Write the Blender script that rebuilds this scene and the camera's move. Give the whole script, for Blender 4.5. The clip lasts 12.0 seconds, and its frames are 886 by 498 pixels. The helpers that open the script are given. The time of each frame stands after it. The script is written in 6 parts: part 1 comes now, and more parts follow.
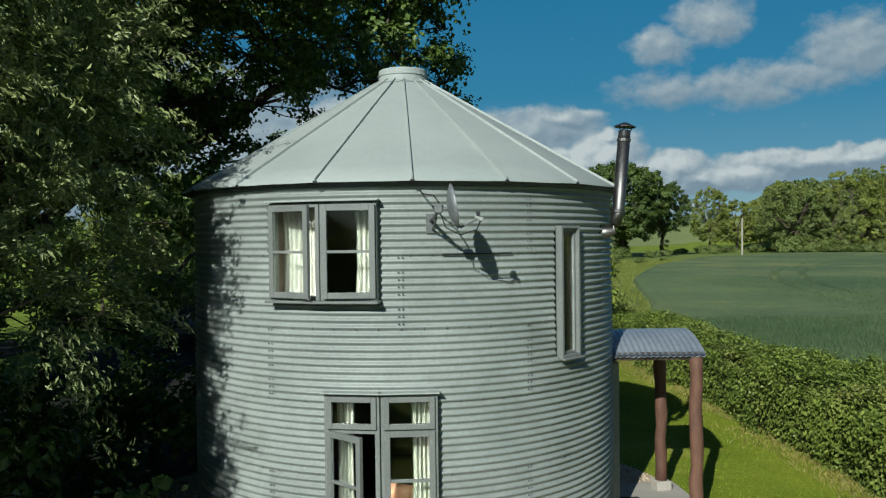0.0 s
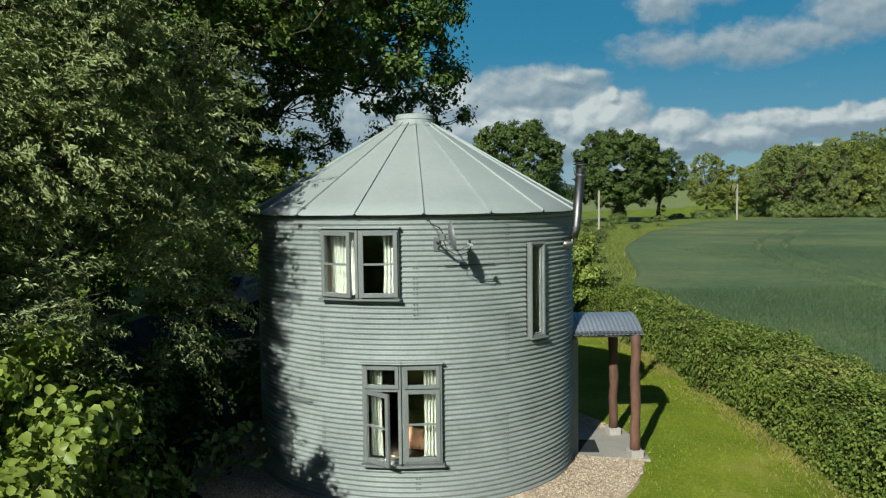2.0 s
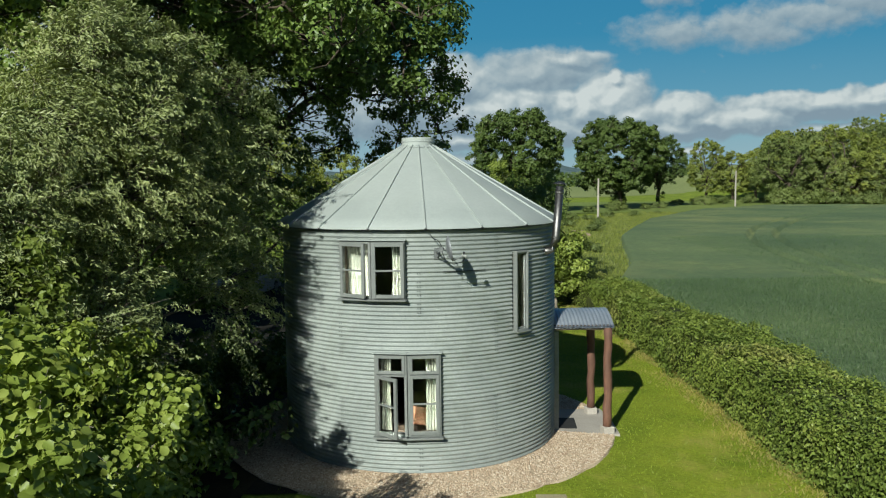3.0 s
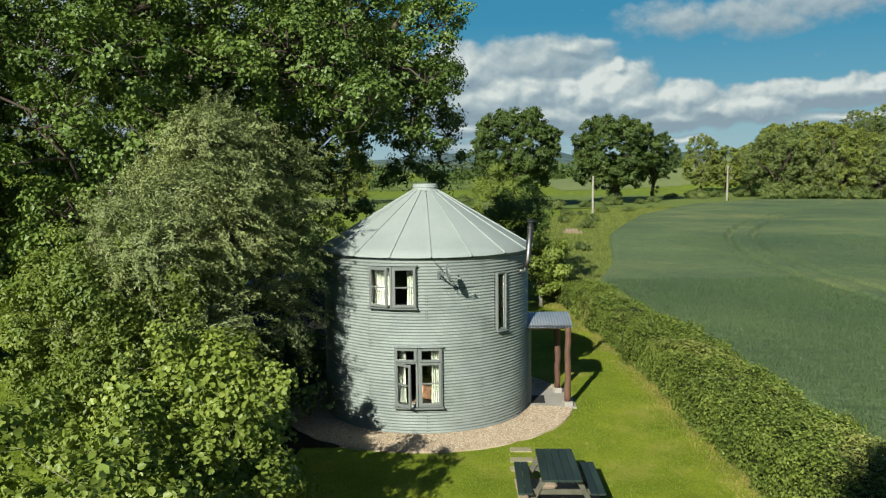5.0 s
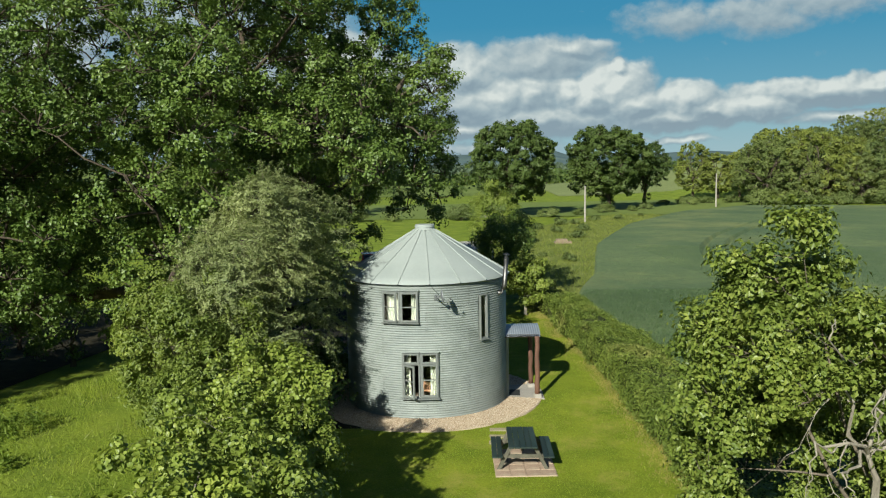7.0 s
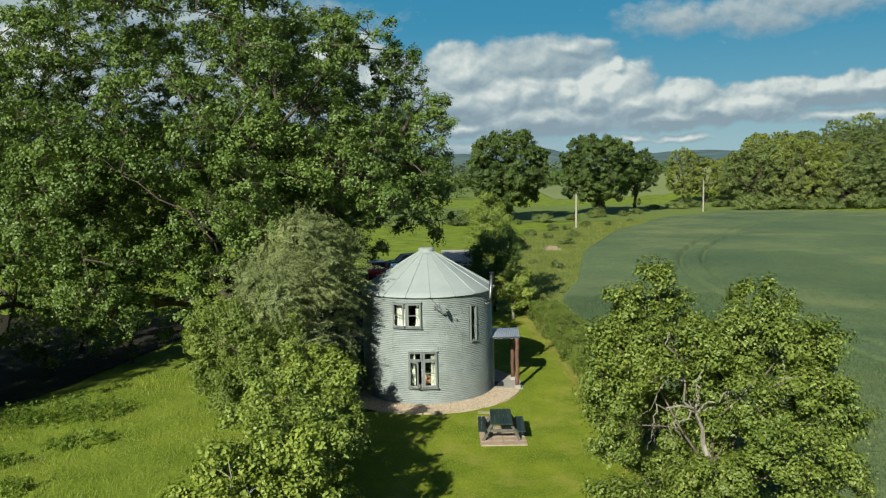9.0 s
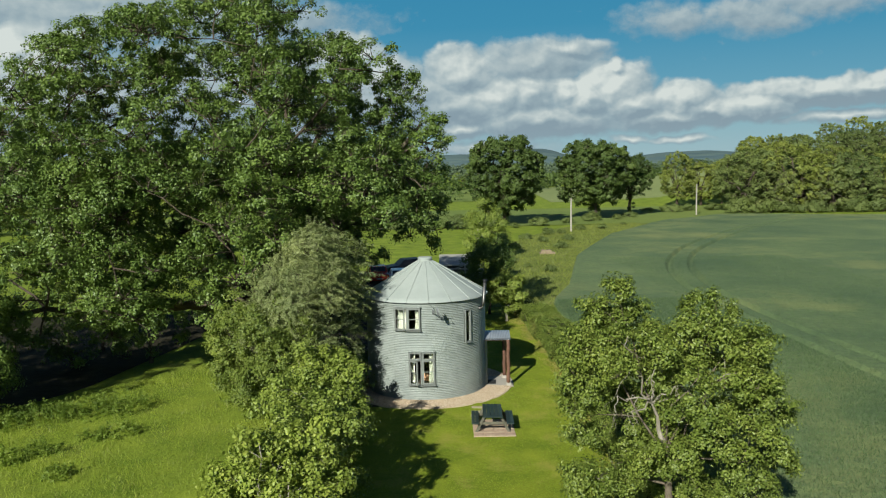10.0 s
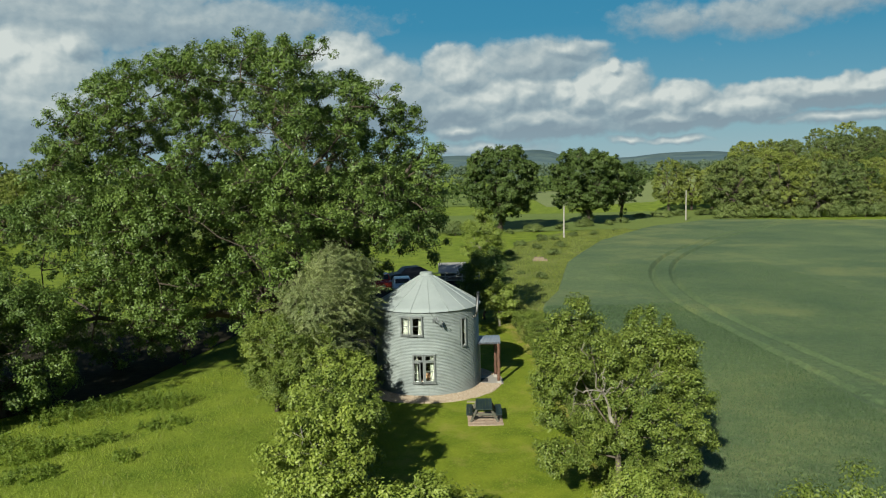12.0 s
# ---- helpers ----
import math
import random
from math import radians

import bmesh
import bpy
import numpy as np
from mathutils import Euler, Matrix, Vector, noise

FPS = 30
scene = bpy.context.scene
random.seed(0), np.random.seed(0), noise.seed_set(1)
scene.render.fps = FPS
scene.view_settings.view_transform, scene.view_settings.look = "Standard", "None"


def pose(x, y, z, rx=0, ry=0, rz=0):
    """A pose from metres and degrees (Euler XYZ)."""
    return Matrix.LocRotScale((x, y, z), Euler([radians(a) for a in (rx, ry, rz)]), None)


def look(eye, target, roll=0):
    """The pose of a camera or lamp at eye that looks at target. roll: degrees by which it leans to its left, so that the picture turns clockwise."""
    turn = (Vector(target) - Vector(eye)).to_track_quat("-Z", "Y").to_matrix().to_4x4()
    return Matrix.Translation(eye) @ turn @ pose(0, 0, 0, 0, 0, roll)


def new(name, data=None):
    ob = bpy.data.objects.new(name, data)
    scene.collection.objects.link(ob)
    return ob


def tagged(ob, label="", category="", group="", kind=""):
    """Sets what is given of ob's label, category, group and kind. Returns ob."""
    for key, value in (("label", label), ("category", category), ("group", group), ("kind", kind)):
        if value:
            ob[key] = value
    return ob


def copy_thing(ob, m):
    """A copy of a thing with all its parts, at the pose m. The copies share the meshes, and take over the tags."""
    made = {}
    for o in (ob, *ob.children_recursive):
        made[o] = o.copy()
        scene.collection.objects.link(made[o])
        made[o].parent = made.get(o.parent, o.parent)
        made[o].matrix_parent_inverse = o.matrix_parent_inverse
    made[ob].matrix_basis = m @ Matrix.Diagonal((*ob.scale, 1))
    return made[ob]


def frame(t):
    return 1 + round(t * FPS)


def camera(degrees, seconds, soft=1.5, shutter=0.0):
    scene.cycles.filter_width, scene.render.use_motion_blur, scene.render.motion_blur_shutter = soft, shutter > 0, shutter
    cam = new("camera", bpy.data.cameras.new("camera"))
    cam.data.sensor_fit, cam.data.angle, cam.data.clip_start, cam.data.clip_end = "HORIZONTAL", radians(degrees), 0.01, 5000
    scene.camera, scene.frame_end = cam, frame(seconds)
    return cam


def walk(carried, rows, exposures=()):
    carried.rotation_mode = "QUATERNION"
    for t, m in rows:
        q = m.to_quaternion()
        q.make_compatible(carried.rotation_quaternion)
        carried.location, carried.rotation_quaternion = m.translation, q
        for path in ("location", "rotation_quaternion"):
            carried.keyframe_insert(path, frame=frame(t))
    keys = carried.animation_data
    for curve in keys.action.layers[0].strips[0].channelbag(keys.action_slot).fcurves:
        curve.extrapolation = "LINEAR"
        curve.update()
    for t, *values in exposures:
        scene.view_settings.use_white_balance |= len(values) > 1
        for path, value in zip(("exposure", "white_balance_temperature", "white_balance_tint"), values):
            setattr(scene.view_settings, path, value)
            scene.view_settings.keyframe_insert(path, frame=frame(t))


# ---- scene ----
PATH = [
    (0.0, 0.433, -10.775, 3.802, 89.048, 0.695, -0.453),
    (0.5, 0.434, -11.446, 3.955, 88.303, 0.814, -0.343),
    (1.0, 0.411, -12.240, 4.146, 87.597, 0.817, -0.265),
    (1.5, 0.406, -13.108, 4.361, 86.907, 0.759, -0.238),
    (2.0, 0.405, -14.031, 4.611, 86.186, 0.714, -0.341),
    (2.5, 0.461, -15.067, 4.897, 85.469, 0.704, -0.230),
    (3.0, 0.468, -16.197, 5.194, 84.972, 0.704, -0.128),
    (5.0, 0.506, -21.295, 6.479, 84.088, 0.686, 0.039),
    (5.5, 0.561, -22.638, 6.872, 84.084, 0.764, 0.131),
    (6.0, 0.624, -24.070, 7.238, 84.129, 0.876, 0.102),
    (6.5, 0.689, -25.552, 7.586, 84.176, 0.999, 0.116),
    (7.0, 0.732, -27.079, 7.935, 84.189, 1.095, 0.129),
    (9.0, 0.830, -33.365, 9.434, 84.094, 1.129, 0.069),
    (9.5, 0.860, -34.874, 9.815, 84.123, 1.107, 0.031),
    (10.0, 0.914, -36.354, 10.142, 84.123, 1.109, -0.020),
    (10.5, 0.905, -37.811, 10.516, 84.162, 1.147, -0.044),
    (11.0, 0.916, -39.206, 10.824, 84.163, 1.177, -0.031),
    (11.5, 0.939, -40.543, 11.188, 84.178, 1.229, -0.092),
    (12.0, 0.929, -41.867, 11.528, 84.187, 1.269, -0.138),
]
cam = camera(58.77, 12.0, soft=1.2)
walk(cam, [(t, pose(x, y, z, rx, ry, rz)) for t, x, y, z, rx, ry, rz in PATH],
     exposures=[(0.0, 0.12, 5800, 0), (2.5, 0.28, 5950, 0), (5.5, 0.49, 6200, 0), (9.0, 0.47, 6200, 0), (12.0, 0.38, 6200, 0)])

# ---- light: late sun behind the camera and to its left, open sky with cumulus ----
SUN_EL = 28.8
SUN_FROM = Vector((-0.387, -0.922, 0.0)).normalized()
world = bpy.data.worlds.new("world")
scene.world = world
world.use_nodes = True
wn = world.node_tree.nodes
sky = wn.new("ShaderNodeTexSky")
sky.sky_type = "NISHITA"
sky.sun_disc = False
sky.sun_elevation = radians(SUN_EL)
sky.sun_rotation = math.atan2(SUN_FROM.x, SUN_FROM.y)
sky.altitude = 150
sky.air_density = 1.0
sky.dust_density = 0.1
sky.ozone_density = 4.0
wn["Background"].inputs["Strength"].default_value = 0.038
world.node_tree.links.new(sky.outputs[0], wn["Background"].inputs[0])
sun_data = bpy.data.lights.new("sun", "SUN")
sun_data.energy = 5.0
sun_data.angle = radians(0.55)
sun_data.color = (1.0, 0.93, 0.82)
sun = new("sun", sun_data)
up = SUN_FROM * math.cos(radians(SUN_EL)) + Vector((0, 0, math.sin(radians(SUN_EL))))
sun.matrix_world = look(up * 60, (0, 0, 0))


# ---- materials ----
def node_mat(name):
    m = bpy.data.materials.new(name)
    m.use_nodes = True
    nt = m.node_tree
    return m, nt.nodes, nt.links, nt.nodes["Principled BSDF"]


def noise_node(n, l, coord, scale, detail=4.0, rough=0.6, stretch=None):
    tex = n.new("ShaderNodeTexNoise")
    tex.inputs["Scale"].default_value = scale
    tex.inputs["Detail"].default_value = detail
    tex.inputs["Roughness"].default_value = rough
    if stretch:
        mp = n.new("ShaderNodeMapping")
        mp.inputs["Scale"].default_value = stretch
        l.new(coord, mp.inputs["Vector"])
        l.new(mp.outputs[0], tex.inputs["Vector"])
    else:
        l.new(coord, tex.inputs["Vector"])
    return tex


def ramp_node(n, l, fac, stops):
    r = n.new("ShaderNodeValToRGB")
    e = r.color_ramp.elements
    while len(e) < len(stops):
        e.new(0.5)
    for el, (pos, col) in zip(e, stops):
        el.position = pos
        el.color = (*col, 1) if len(col) == 3 else col
    l.new(fac, r.inputs[0])
    return r


def mix_node(n, l, fac, a, b, mode="MIX"):
    mx = n.new("ShaderNodeMix")
    mx.data_type = "RGBA"
    mx.blend_type = mode
    for sock, val in ((mx.inputs[0], fac), (mx.inputs[6], a), (mx.inputs[7], b)):
        if isinstance(val, (int, float)):
            sock.default_value = val
        elif isinstance(val, tuple):
            sock.default_value = (*val, 1)
        else:
            l.new(val, sock)
    return mx.outputs[2]


def surface(name, dark, light, coarse=1.5, fine=30.0, rough=0.7, metal=0.0, bump=0.2, depth=0.01,
            stain=None, stain_scale=0.6, stain_amount=0.5, piece=0.0, stretch=None, bump_scale=None, grain=0.8):
    """A surface with coarse and fine variation, stains of their own shape, and fine relief."""
    m, n, l, p = node_mat(name)
    co = n.new("ShaderNodeTexCoord").outputs["Object"]
    a = noise_node(n, l, co, coarse, 5.0, 0.6, stretch)
    b = noise_node(n, l, co, fine, 4.0, 0.65, stretch)
    col = ramp_node(n, l, a.outputs[0], [(0.3, dark), (0.7, light)]).outputs[0]
    fine_col = ramp_node(n, l, b.outputs[0], [(0.3, (0.72, 0.72, 0.72)), (0.7, (1.2, 1.2, 1.2))]).outputs[0]
    col = mix_node(n, l, grain, col, fine_col, "MULTIPLY")
    if stain:
        s = noise_node(n, l, co, stain_scale, 6.0, 0.7)
        f = ramp_node(n, l, s.outputs[0], [(0.52, (0, 0, 0)), (0.72, (stain_amount,) * 3)]).outputs[0]
        col = mix_node(n, l, f, col, stain)
    if piece:
        info = n.new("ShaderNodeObjectInfo")
        v = ramp_node(n, l, info.outputs["Random"], [(0.0, (1 - piece,) * 3), (1.0, (1 + piece,) * 3)]).outputs[0]
        col = mix_node(n, l, 1.0, col, v, "MULTIPLY")
    l.new(col, p.inputs["Base Color"])
    rr = n.new("ShaderNodeMapRange")
    rr.inputs["To Min"].default_value = max(0.02, rough - 0.12)
    rr.inputs["To Max"].default_value = min(1.0, rough + 0.12)
    l.new(b.outputs[0], rr.inputs["Value"])
    l.new(rr.outputs[0], p.inputs["Roughness"])
    p.inputs["Metallic"].default_value = metal
    if rough >= 0.9:
        p.inputs["Specular IOR Level"].default_value = 0.12
    if bump:
        bp = n.new("ShaderNodeBump")
        bp.inputs["Strength"].default_value = bump
        bp.inputs["Distance"].default_value = depth
        src = noise_node(n, l, co, bump_scale, 4.0, 0.7) if bump_scale else b
        l.new(src.outputs[0], bp.inputs["Height"])
        l.new(bp.outputs[0], p.inputs["Normal"])
    return m


def leafy(name, dark, mid, light, through_amount=0.35, gloss=0.45, patch=0.35, dry=None):
    """Leaves: every leaf its own tone, larger patches of lighter growth, light shining through."""
    m, n, l, p = node_mat(name)
    geo = n.new("ShaderNodeNewGeometry")
    co = n.new("ShaderNodeTexCoord").outputs["Object"]
    soft_dark = tuple(0.45 * a + 0.55 * b for a, b in zip(dark, mid))
    soft_light = tuple(0.5 * a + 0.5 * b for a, b in zip(light, mid))
    col = ramp_node(n, l, geo.outputs["Random Per Island"], [(0.0, soft_dark), (0.55, mid), (1.0, soft_light)]).outputs[0]
    pn = noise_node(n, l, co, patch, 3.0, 0.6)
    tone = ramp_node(n, l, pn.outputs[0], [(0.3, (0.75, 0.8, 0.75)), (0.7, (1.25, 1.2, 1.1))]).outputs[0]
    col = mix_node(n, l, 1.0, col, tone, "MULTIPLY")
    if dry:
        dn = noise_node(n, l, co, 0.55, 4.0, 0.65)
        amount = ramp_node(n, l, dn.outputs[0], [(0.55, (0, 0, 0)), (0.68, (0.7, 0.7, 0.7))]).outputs[0]
        col = mix_node(n, l, amount, col, dry)
    info = n.new("ShaderNodeObjectInfo")
    plant = ramp_node(n, l, info.outputs["Random"], [(0.0, (0.91, 0.92, 0.94)), (1.0, (1.11, 1.08, 1.01))]).outputs[0]
    col = mix_node(n, l, 1.0, col, plant, "MULTIPLY")
    l.new(col, p.inputs["Base Color"])
    p.inputs["Roughness"].default_value = gloss
    p.inputs["Specular IOR Level"].default_value = 0.35
    tr = n.new("ShaderNodeBsdfTranslucent")
    tcol = mix_node(n, l, 1.0, col, (1.25, 1.35, 0.55), "MULTIPLY")
    l.new(tcol, tr.inputs["Color"])
    ms = n.new("ShaderNodeMixShader")
    ms.inputs[0].default_value = through_amount
    l.new(p.outputs[0], ms.inputs[1])
    l.new(tr.outputs[0], ms.inputs[2])
    l.new(ms.outputs[0], n["Material Output"].inputs["Surface"])
    return m


MAT = {
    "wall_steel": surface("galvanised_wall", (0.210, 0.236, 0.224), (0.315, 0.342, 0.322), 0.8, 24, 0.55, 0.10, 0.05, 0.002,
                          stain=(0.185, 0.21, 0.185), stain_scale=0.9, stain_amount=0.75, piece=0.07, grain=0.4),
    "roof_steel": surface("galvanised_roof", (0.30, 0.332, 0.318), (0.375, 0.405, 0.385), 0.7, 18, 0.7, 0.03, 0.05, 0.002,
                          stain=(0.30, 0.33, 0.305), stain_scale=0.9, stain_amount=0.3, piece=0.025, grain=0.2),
    "seam_steel": surface("seam_steel", (0.12, 0.13, 0.13), (0.20, 0.21, 0.21), 2, 40, 0.6, 0.3, 0.05, 0.002),
    "frame_grey": surface("grey_window_paint", (0.155, 0.168, 0.160), (0.208, 0.220, 0.208), 3, 50, 0.45, 0, 0.08, 0.001),
    "frame_pale": surface("pale_reveal_paint", (0.26, 0.275, 0.255), (0.34, 0.355, 0.33), 3, 50, 0.5, 0, 0.05, 0.001),
    "curtain": surface("cream_cotton", (0.38, 0.385, 0.32), (0.48, 0.485, 0.41), 3, 80, 0.9, 0, 0.2, 0.002),
    "lining": surface("dark_timber_lining", (0.10, 0.075, 0.055), (0.17, 0.13, 0.09), 2, 20, 0.7, 0, 0.1, 0.002),
    "flue": surface("stainless_flue", (0.15, 0.146, 0.142), (0.24, 0.232, 0.224), 2, 30, 0.46, 1.0, 0.03, 0.001),
    "black_metal": surface("black_metal", (0.02, 0.02, 0.022), (0.045, 0.045, 0.05), 4, 40, 0.45, 0.4, 0.1, 0.001),
    "dish_grey": surface("dish_grey", (0.16, 0.17, 0.18), (0.23, 0.24, 0.25), 4, 40, 0.5, 0.2, 0.05, 0.001),
    "canopy": surface("blue_grey_sheet", (0.30, 0.34, 0.40), (0.42, 0.46, 0.52), 1.5, 30, 0.4, 0.5, 0.05, 0.002),
    "log": surface("peeled_log", (0.085, 0.040, 0.026), (0.185, 0.092, 0.058), 3, 26, 0.75, 0, 0.5, 0.01,
                   stain=(0.08, 0.045, 0.03), stain_scale=2.5, stain_amount=0.8, stretch=(1, 1, 0.25)),
    "concrete": surface("pale_concrete", (0.33, 0.30, 0.26), (0.44, 0.40, 0.35), 1.2, 40, 0.85, 0, 0.3, 0.004,
                        stain=(0.30, 0.28, 0.24), stain_scale=1.5, stain_amount=0.5),
    "brick_pad": surface("red_brown_paving", (0.36, 0.25, 0.18), (0.48, 0.355, 0.26), 2, 40, 0.85, 0, 0.3, 0.004, piece=0.07, stain=(0.44, 0.37, 0.26), stain_scale=1.6, stain_amount=0.8),
    "gravel": surface("honey_gravel", (0.40, 0.31, 0.21), (0.58, 0.47, 0.34), 0.8, 45, 0.9, 0, 0.9, 0.02,
                      stain=(0.30, 0.24, 0.17), stain_scale=1.2, stain_amount=0.5),
    "pebble": None,
    "green_timber": surface("dark_green_timber", (0.014, 0.027, 0.023), (0.032, 0.050, 0.042), 4, 40, 0.55, 0, 0.35, 0.003, piece=0.25, stretch=(1, 0.2, 1)),
    "bare_timber": surface("weathered_timber", (0.07, 0.068, 0.05), (0.14, 0.13, 0.095), 4, 40, 0.75, 0, 0.4, 0.003, piece=0.2),
    "bark": surface("oak_bark", (0.055, 0.042, 0.03), (0.13, 0.105, 0.08), 2.5, 18, 0.9, 0, 0.8, 0.04, stretch=(1, 1, 0.3)),
    "pale_bark": surface("pale_bark", (0.22, 0.19, 0.15), (0.36, 0.32, 0.26), 4, 25, 0.85, 0, 0.5, 0.01, stretch=(1, 1, 0.4)),
    "cut_log": surface("tan_cut_log", (0.20, 0.15, 0.095), (0.32, 0.25, 0.165), 4, 30, 0.85, 0, 0.3, 0.004),
    "sand_slab": surface("sandy_slab", (0.30, 0.26, 0.155), (0.42, 0.37, 0.24), 2, 40, 0.9, 0, 0.3, 0.004),
    "twig": surface("grey_brown_twig", (0.11, 0.09, 0.065), (0.21, 0.175, 0.135), 6, 40, 0.9, 0, 0.5, 0.004),
    # leaf mould with the shade of oak and bushes in its colour
    "soil": surface("shade_dark_leaf_mould", (0.022, 0.02, 0.012), (0.05, 0.042, 0.025), 2, 20, 0.95, 0, 0.6, 0.03),
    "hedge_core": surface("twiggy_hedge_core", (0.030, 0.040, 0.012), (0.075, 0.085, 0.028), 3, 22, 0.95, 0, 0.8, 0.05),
    # gravel taken near black: the deep shade is put into its colour
    "yard": surface("shade_dark_yard_gravel", (0.014, 0.013, 0.010), (0.034, 0.031, 0.026), 0.5, 30, 0.95, 0, 0.8, 0.02,
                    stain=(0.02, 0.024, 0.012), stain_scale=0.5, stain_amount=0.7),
    "pole": surface("grey_pole_timber", (0.30, 0.27, 0.23), (0.44, 0.40, 0.35), 2, 20, 0.8, 0, 0.2, 0.004),
    "rail": surface("silvered_rail_timber", (0.30, 0.30, 0.26), (0.46, 0.46, 0.41), 2, 20, 0.8, 0, 0.2, 0.004),
    "shed_roof": surface("shed_roof_sheet", (0.32, 0.30, 0.27), (0.46, 0.44, 0.40), 0.8, 14, 0.75, 0.1, 0.2, 0.01),
    "tyre": surface("tyre_rubber", (0.012, 0.012, 0.012), (0.025, 0.025, 0.025), 8, 60, 0.85, 0, 0.2, 0.002),
    "car_red": surface("red_car_paint", (0.36, 0.035, 0.02), (0.42, 0.05, 0.03), 1, 20, 0.25, 0, 0),
    "car_white": surface("white_car_paint", (0.70, 0.70, 0.70), (0.80, 0.80, 0.79), 1, 20, 0.25, 0, 0),
    "car_silver": surface("silver_car_paint", (0.20, 0.21, 0.22), (0.25, 0.26, 0.27), 1, 20, 0.35, 0.2, 0),
    "car_blue": surface("blue_car_paint", (0.008, 0.009, 0.014), (0.013, 0.015, 0.022), 1, 20, 0.5, 0, 0),
    "cushion": surface("orange_patterned_cotton", (0.52, 0.20, 0.11), (0.72, 0.45, 0.28), 12, 60, 0.9, 0, 0.2, 0.002),
    "yellow_cloth": surface("straw_yellow_cloth", (0.34, 0.24, 0.09), (0.48, 0.36, 0.16), 10, 60, 0.9, 0, 0.2, 0.002),
    "oak_leaf": leafy("oak_leaf", (0.056, 0.092, 0.022), (0.107, 0.164, 0.036), (0.200, 0.256, 0.073), 0.16, 0.42, 0.25),
    "willow_leaf": leafy("willow_leaf", (0.165, 0.198, 0.072), (0.288, 0.325, 0.130), (0.510, 0.535, 0.290), 0.18, 0.4, 0.5),
    "hazel_leaf": leafy("hazel_leaf", (0.108, 0.150, 0.025), (0.222, 0.280, 0.052), (0.390, 0.425, 0.115), 0.22, 0.45, 0.6),
    # leaf green shifted towards blue to carry the haze of distance
    "haze_leaf": leafy("haze_tinted_woodland_leaf", (0.070, 0.105, 0.080), (0.100, 0.138, 0.098), (0.145, 0.185, 0.125), 0.2, 0.7, 0.01),
    "thorn_leaf": leafy("blackthorn_leaf", (0.085, 0.120, 0.024), (0.165, 0.215, 0.044), (0.300, 0.335, 0.090), 0.28, 0.45, 0.6),
    "ash_leaf": leafy("ash_leaf", (0.062, 0.098, 0.018), (0.160, 0.210, 0.040), (0.340, 0.375, 0.100), 0.22, 0.42, 0.6),
    "hedge_leaf": leafy("hedge_leaf", (0.096, 0.138, 0.027), (0.198, 0.258, 0.052), (0.350, 0.385, 0.100), 0.24, 0.42, 0.7, dry=(0.36, 0.34, 0.11)),
    "nettle_leaf": leafy("nettle_leaf", (0.105, 0.160, 0.026), (0.185, 0.255, 0.045), (0.280, 0.335, 0.080), 0.35, 0.5, 0.8),
    "far_leaf": leafy("far_oak_leaf", (0.046, 0.076, 0.020), (0.085, 0.128, 0.033), (0.150, 0.190, 0.056), 0.25, 0.5, 0.12),
    "wood_leaf": leafy("woodland_leaf", (0.168, 0.200, 0.048), (0.238, 0.275, 0.062), (0.312, 0.338, 0.092), 0.25, 0.5, 0.06),
    "wood_olive": leafy("woodland_olive_leaf", (0.120, 0.155, 0.055), (0.165, 0.208, 0.068), (0.215, 0.255, 0.090), 0.25, 0.5, 0.06),
    "wood_grey": leafy("woodland_grey_leaf", (0.120, 0.155, 0.050), (0.195, 0.235, 0.080), (0.300, 0.330, 0.130), 0.25, 0.5, 0.06),
    "lawn_blade": leafy("lawn_blade", (0.135, 0.195, 0.018), (0.215, 0.285, 0.028), (0.310, 0.365, 0.052), 0.35, 0.5, 0.35),
    "meadow_blade": leafy("meadow_blade", (0.160, 0.215, 0.025), (0.255, 0.315, 0.040), (0.375, 0.405, 0.090), 0.35, 0.5, 0.4),
    "dry_blade": leafy("dry_blade", (0.200, 0.190, 0.045), (0.300, 0.265, 0.080), (0.400, 0.345, 0.130), 0.25, 0.6, 0.5),
    "margin_blade": leafy("margin_blade", (0.100, 0.135, 0.028), (0.180, 0.215, 0.046), (0.310, 0.310, 0.100), 0.3, 0.5, 0.35),
    "crop_blade": leafy("crop_blade", (0.038, 0.072, 0.032), (0.080, 0.130, 0.058), (0.158, 0.208, 0.098), 0.25, 0.5, 0.1),
}


def stone_mix():
    """Loose stones, every one of its own colour."""
    m, n, l, p = node_mat("gravel_pebble")
    geo = n.new("ShaderNodeNewGeometry")
    co = n.new("ShaderNodeTexCoord").outputs["Object"]
    col = ramp_node(n, l, geo.outputs["Random Per Island"], [(0.0, (0.29, 0.195, 0.125)), (0.25, (0.48, 0.355, 0.24)), (0.75, (0.60, 0.475, 0.34)), (1.0, (0.70, 0.61, 0.48))]).outputs[0]
    g = noise_node(n, l, co, 90, 3.0, 0.6)
    col = mix_node(n, l, 0.5, col, ramp_node(n, l, g.outputs[0], [(0.3, (0.7, 0.7, 0.7)), (0.7, (1.2, 1.2, 1.2))]).outputs[0], "MULTIPLY")
    l.new(col, p.inputs["Base Color"])
    p.inputs["Roughness"].default_value = 0.8
    return m


